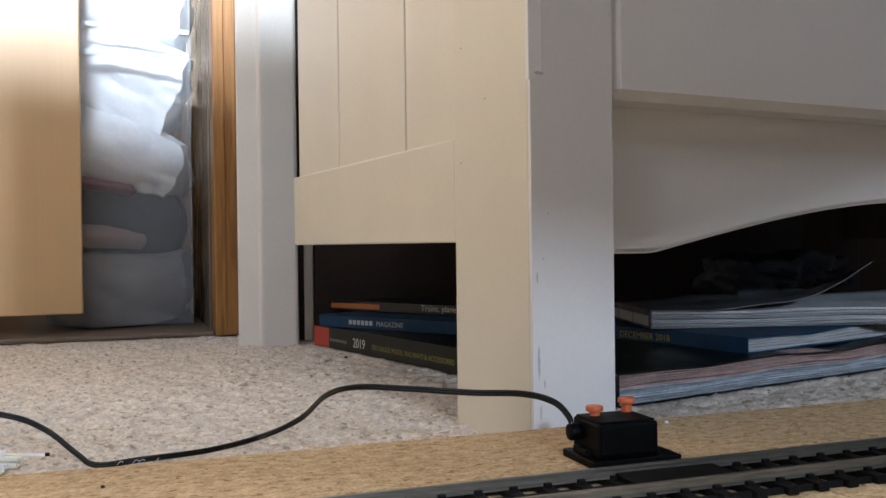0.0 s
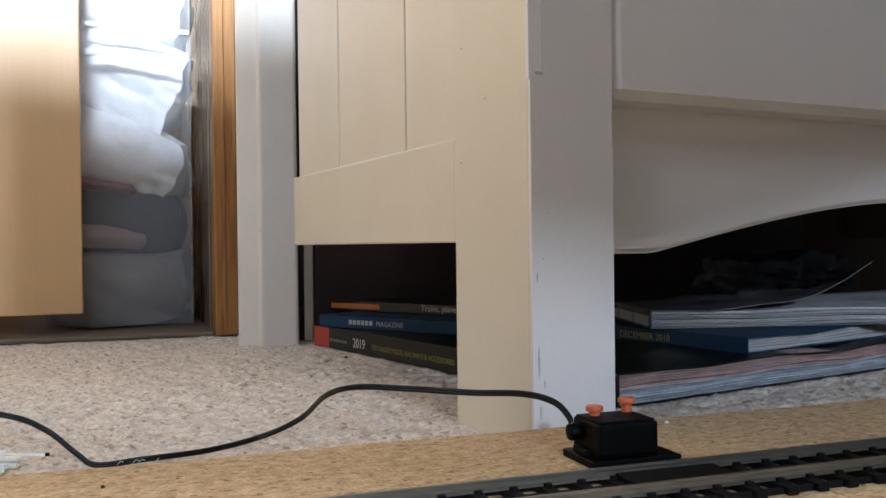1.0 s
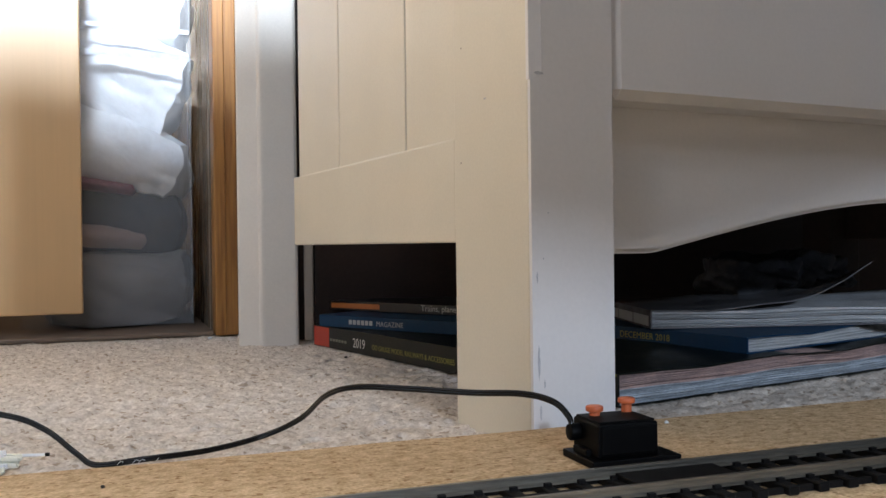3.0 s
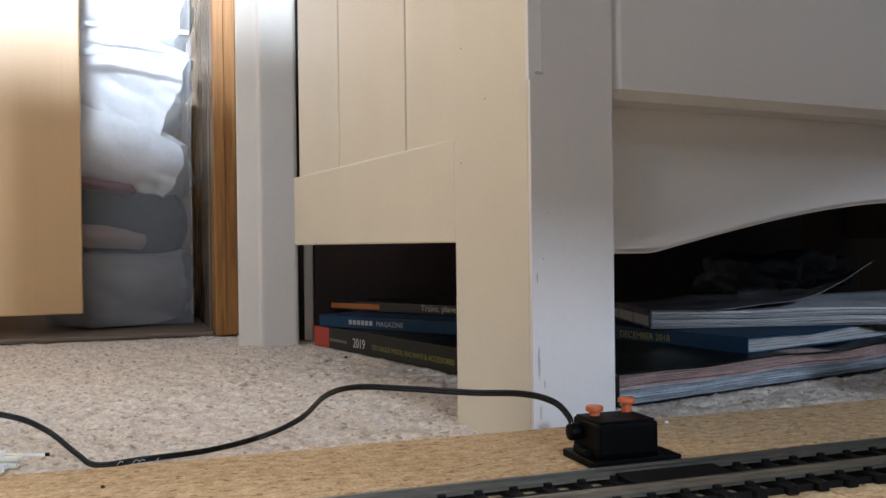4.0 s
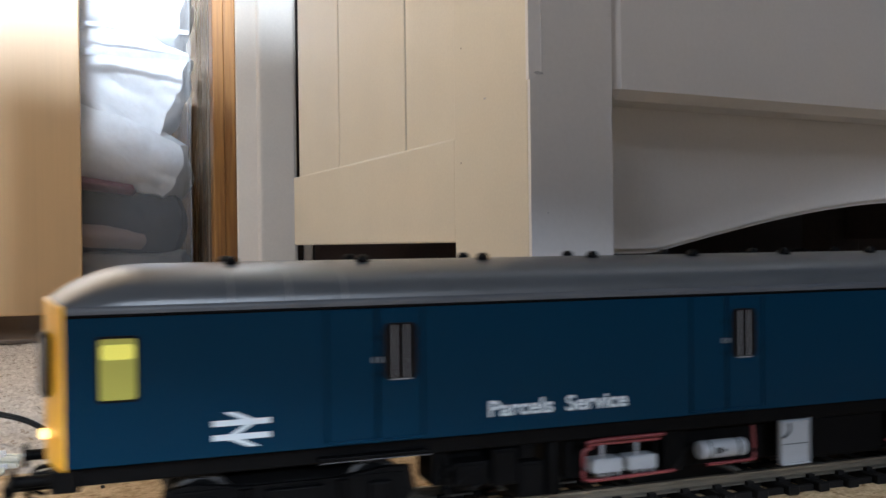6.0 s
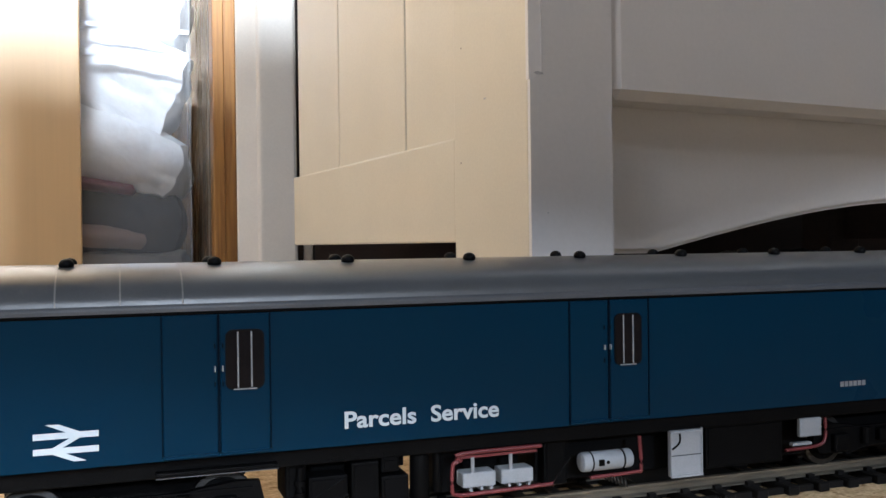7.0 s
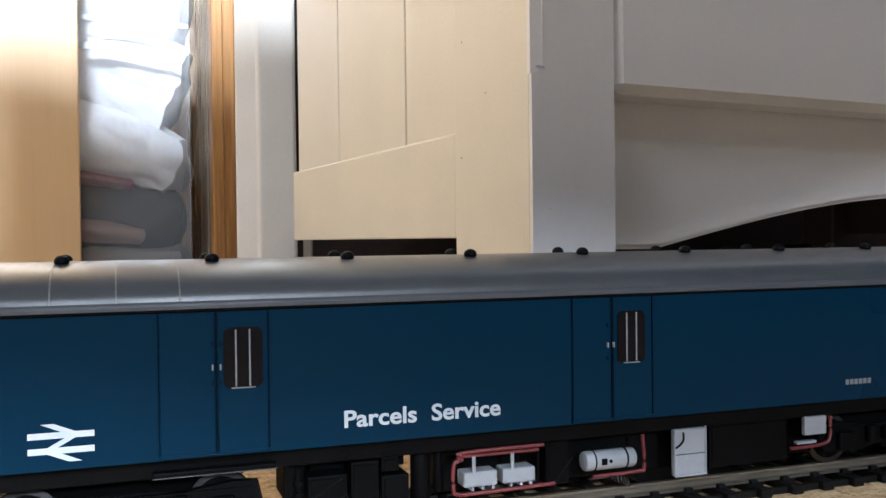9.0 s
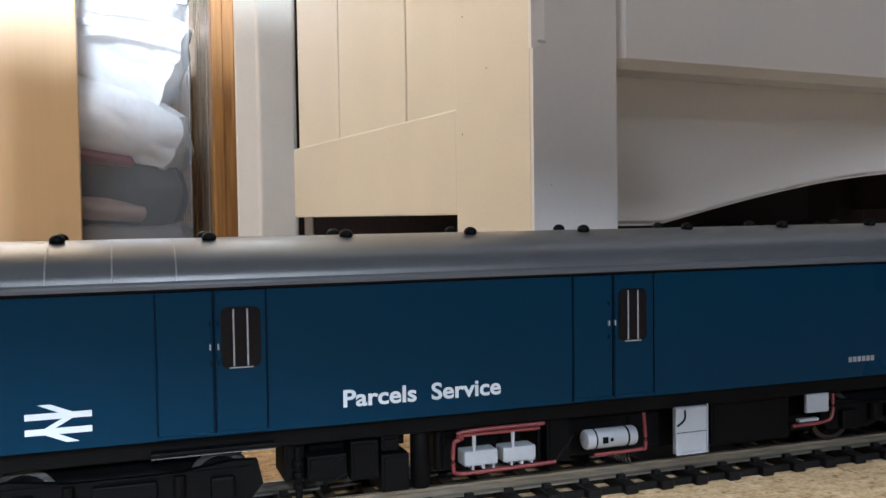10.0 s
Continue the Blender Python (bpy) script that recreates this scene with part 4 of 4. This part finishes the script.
    part("pipe", tube(smooth_path([(0.1027, y, 0.0112), (0.1016, y, 0.0105), (0.1014, y, 0.0060), (0.1022, y, 0.0045), (0.1070, y, 0.0043), (0.1240, y, 0.0046)], 6), 0.00042, 8), RED, fr, "", True)
    part("pipe", box(0.1030, 0.1205, y, y + 0.0008, 0.0117, 0.0122), RED, fr)
    for x in (0.1037, 0.1122):
        tk = part("fuel_filter", box(x, x + 0.0073, y - 0.0003, y + 0.004, 0.0056, 0.0087, 0.0004), GREYBOX, u, "pale grey tank")
        part("stem", cyl(0.0004, 0.0032, pose(x + 0.0022, y, 0.0086), 8), GREYBOX, tk)
        for dx in (0.0015, 0.0038, 0.006):
            part("foot", box(x + dx, x + dx + 0.0005, y - 0.0004, y + 0.003, 0.0050, 0.0057), GREYBOX, tk)
    tank = part("air_tank", cyl(0.0021, 0.0122, pose(0.1312, y + 0.001, 0.0082, 0, 90), bevel=0.0005), GREYBOX, u, "silver grey cylindrical tank", True)
    for x, wd in ((0.1332, 0.0003), (0.1408, 0.0004)):
        part("strap", cyl(0.00222, wd, pose(x, y + 0.001, 0.0082, 0, 90)), UNDER, tank, "", True)
    part("port", cyl(0.0004, 0.0003, pose(0.1368, y - 0.0009, 0.0082, 90), 10), UNDER, tank, "", True)
    part("plate", box(0.1346, 0.1358, y - 0.0014, y - 0.0009, 0.0076, 0.0089), UNDER, tank)
    part("pipe", tube(smooth_path([(0.1452, y, 0.0130), (0.1456, y, 0.0060), (0.1440, y, 0.0052), (0.1330, y, 0.0050)], 6), 0.0004, 8), RED, fr, "", True)
    wb = part("cabinet_box", box(0.1530, 0.1614, -0.0165, -0.0150, 0.0030, 0.0134, 0.0003), GREYBOX, u, "pale grey equipment cabinet")
    part("latch", tube(smooth_path([(0.1552, -0.0166, 0.0130), (0.1552, -0.0167, 0.0112), (0.1545, -0.0167, 0.0102), (0.1532, -0.0167, 0.0094)], 5), 0.00022, 6), UNDER, wb)
    part("cabinet_rim", box(0.1530, 0.1612, -0.0168, -0.0164, 0.0030, 0.0035), GREYBOX, wb)
    part("cabinet_rim", box(0.1530, 0.1612, -0.0168, -0.0164, 0.0128, 0.0131), GREYBOX, wb)
    part("hinge_line", box(0.1608, 0.1611, -0.0168, -0.0164, 0.0030, 0.0138), GREYBOX, wb)
    part("joint", box(0.1532, 0.1612, -0.01662, -0.0164, 0.0078, 0.00792), UNDER, wb)
    sm = part("small_box", box(0.1888, 0.1952, -0.0160, -0.0148, 0.0090, 0.0134, 0.0003), GREYBOX, u, "small pale grey box")
    part("pipe", tube(smooth_path([(0.1966, -0.0155, 0.0130), (0.1966, -0.0155, 0.0085), (0.1945, -0.0155, 0.0066), (0.1850, -0.0155, 0.0062)], 6), 0.0004, 8), RED, sm, "", True)
    part("cable_clip", box(0.1865, 0.1920, -0.0162, -0.0150, 0.0072, 0.0078), GREYBOX, sm)
    # two bogies with turning wheels
    wheels = []
    for bx in (0.0395, 0.2185):
        b = part("bogie", box(bx - 0.020, bx + 0.020, -0.0075, 0.0075, 0.0050, 0.0115, 0.0005), UNDER, r)
        b.matrix_basis = Matrix()
        for s in (-1, 1):
            pr = [(-0.0245, 0.0075), (-0.0240, 0.0105), (-0.0190, 0.0112), (-0.0080, 0.0098), (0.0080, 0.0098), (0.0190, 0.0112), (0.0235, 0.0110), (0.0245, 0.0065), (0.0225, 0.0040), (0.0130, 0.0038), (0.0060, 0.0052), (-0.0060, 0.0052), (-0.0130, 0.0038), (-0.0225, 0.0042)]
            sf = part("side_frame", extrude([(bx + x, z) for x, z in pr], 0.0018, pose(0, s * 0.0135 + 0.0009, 0) @ SIDE), UNDER, b)
            for dx in (-0.0170, 0.0170):
                part("axle_box", box(bx + dx - 0.0022, bx + dx + 0.0022, s * 0.0148 - 0.0012, s * 0.0148 + 0.0012, 0.0045, 0.0088, 0.0005), UNDER, sf)
                part("spring", cyl(0.0011, 0.0038, pose(bx + dx * 0.55, s * 0.0152, 0.0060), 10), UNDER, sf)
            part("spring_plank", box(bx - 0.0055, bx + 0.0055, s * 0.0150 - 0.001, s * 0.0150 + 0.001, 0.0062, 0.0092, 0.0003), UNDER, sf)
            part("rib", box(bx - 0.022, bx + 0.022, s * 0.0145 - 0.0004, s * 0.0145 + 0.0004, 0.0096, 0.0101), UNDER, sf)
        for dx in (-0.0170, 0.0170):
            bm = cyl(0.0010, 0.022, pose(0, 0.011, 0, 90), 10)
            wh = part("wheelset", bm, STEEL, r, "black spoked wheels with bright steel tyres")
            for s in (-1, 1):
                part("tyre", cyl(0.0062, 0.0024, pose(0, s * 0.0082 + 0.0012, 0, 90), 28, 0.0003), TYRE, wh, "", True)
                part("wheel_disc", cyl(0.0050, 0.0027, pose(0, s * 0.0082 + 0.00135, 0, 90), 24, 0.0003), UNDER, wh, "", True)
                for k in range(4):
                    part("spoke", box(-0.0045, 0.0045, s * 0.0082 - 0.0015, s * 0.0082 + 0.0015, -0.0003, 0.0003, m=pose(0, 0, 0, 0, 45 * k)), UNDER, wh)
            wheels.append((wh, bx + dx))
    return r, wheels


car, wheels = railcar()


# ---------------------------------------------------------------- what moves
def motions():
    def travelled(t):
        """Metres still to go to the resting place."""
        if t <= 5.7:
            return 0.0733 + 0.176 * (5.7 - t)
        return 0.0733 * max(0.0, 1 - (t - 5.7) / 0.833) ** 2
    times = [0.0, 2.0, 4.0, 4.6, 5.0, 5.3, 5.6, 5.7, 5.85, 6.0, 6.15, 6.3, 6.45, 6.6, 8.0, 10.0]
    walk(car, [(t, LINE @ pose(travelled(t), 0, 0)) for t in times])
    fine = [0.05 * k for k in range(0, 133)] + [8.0, 10.0]
    for wh, x in wheels:
        walk(wh, [(t, pose(x, 0, 0.0062) @ pose(0, 0, 0, 0, math.degrees(travelled(t) / 0.0062), 0)) for t in fine])


motions()
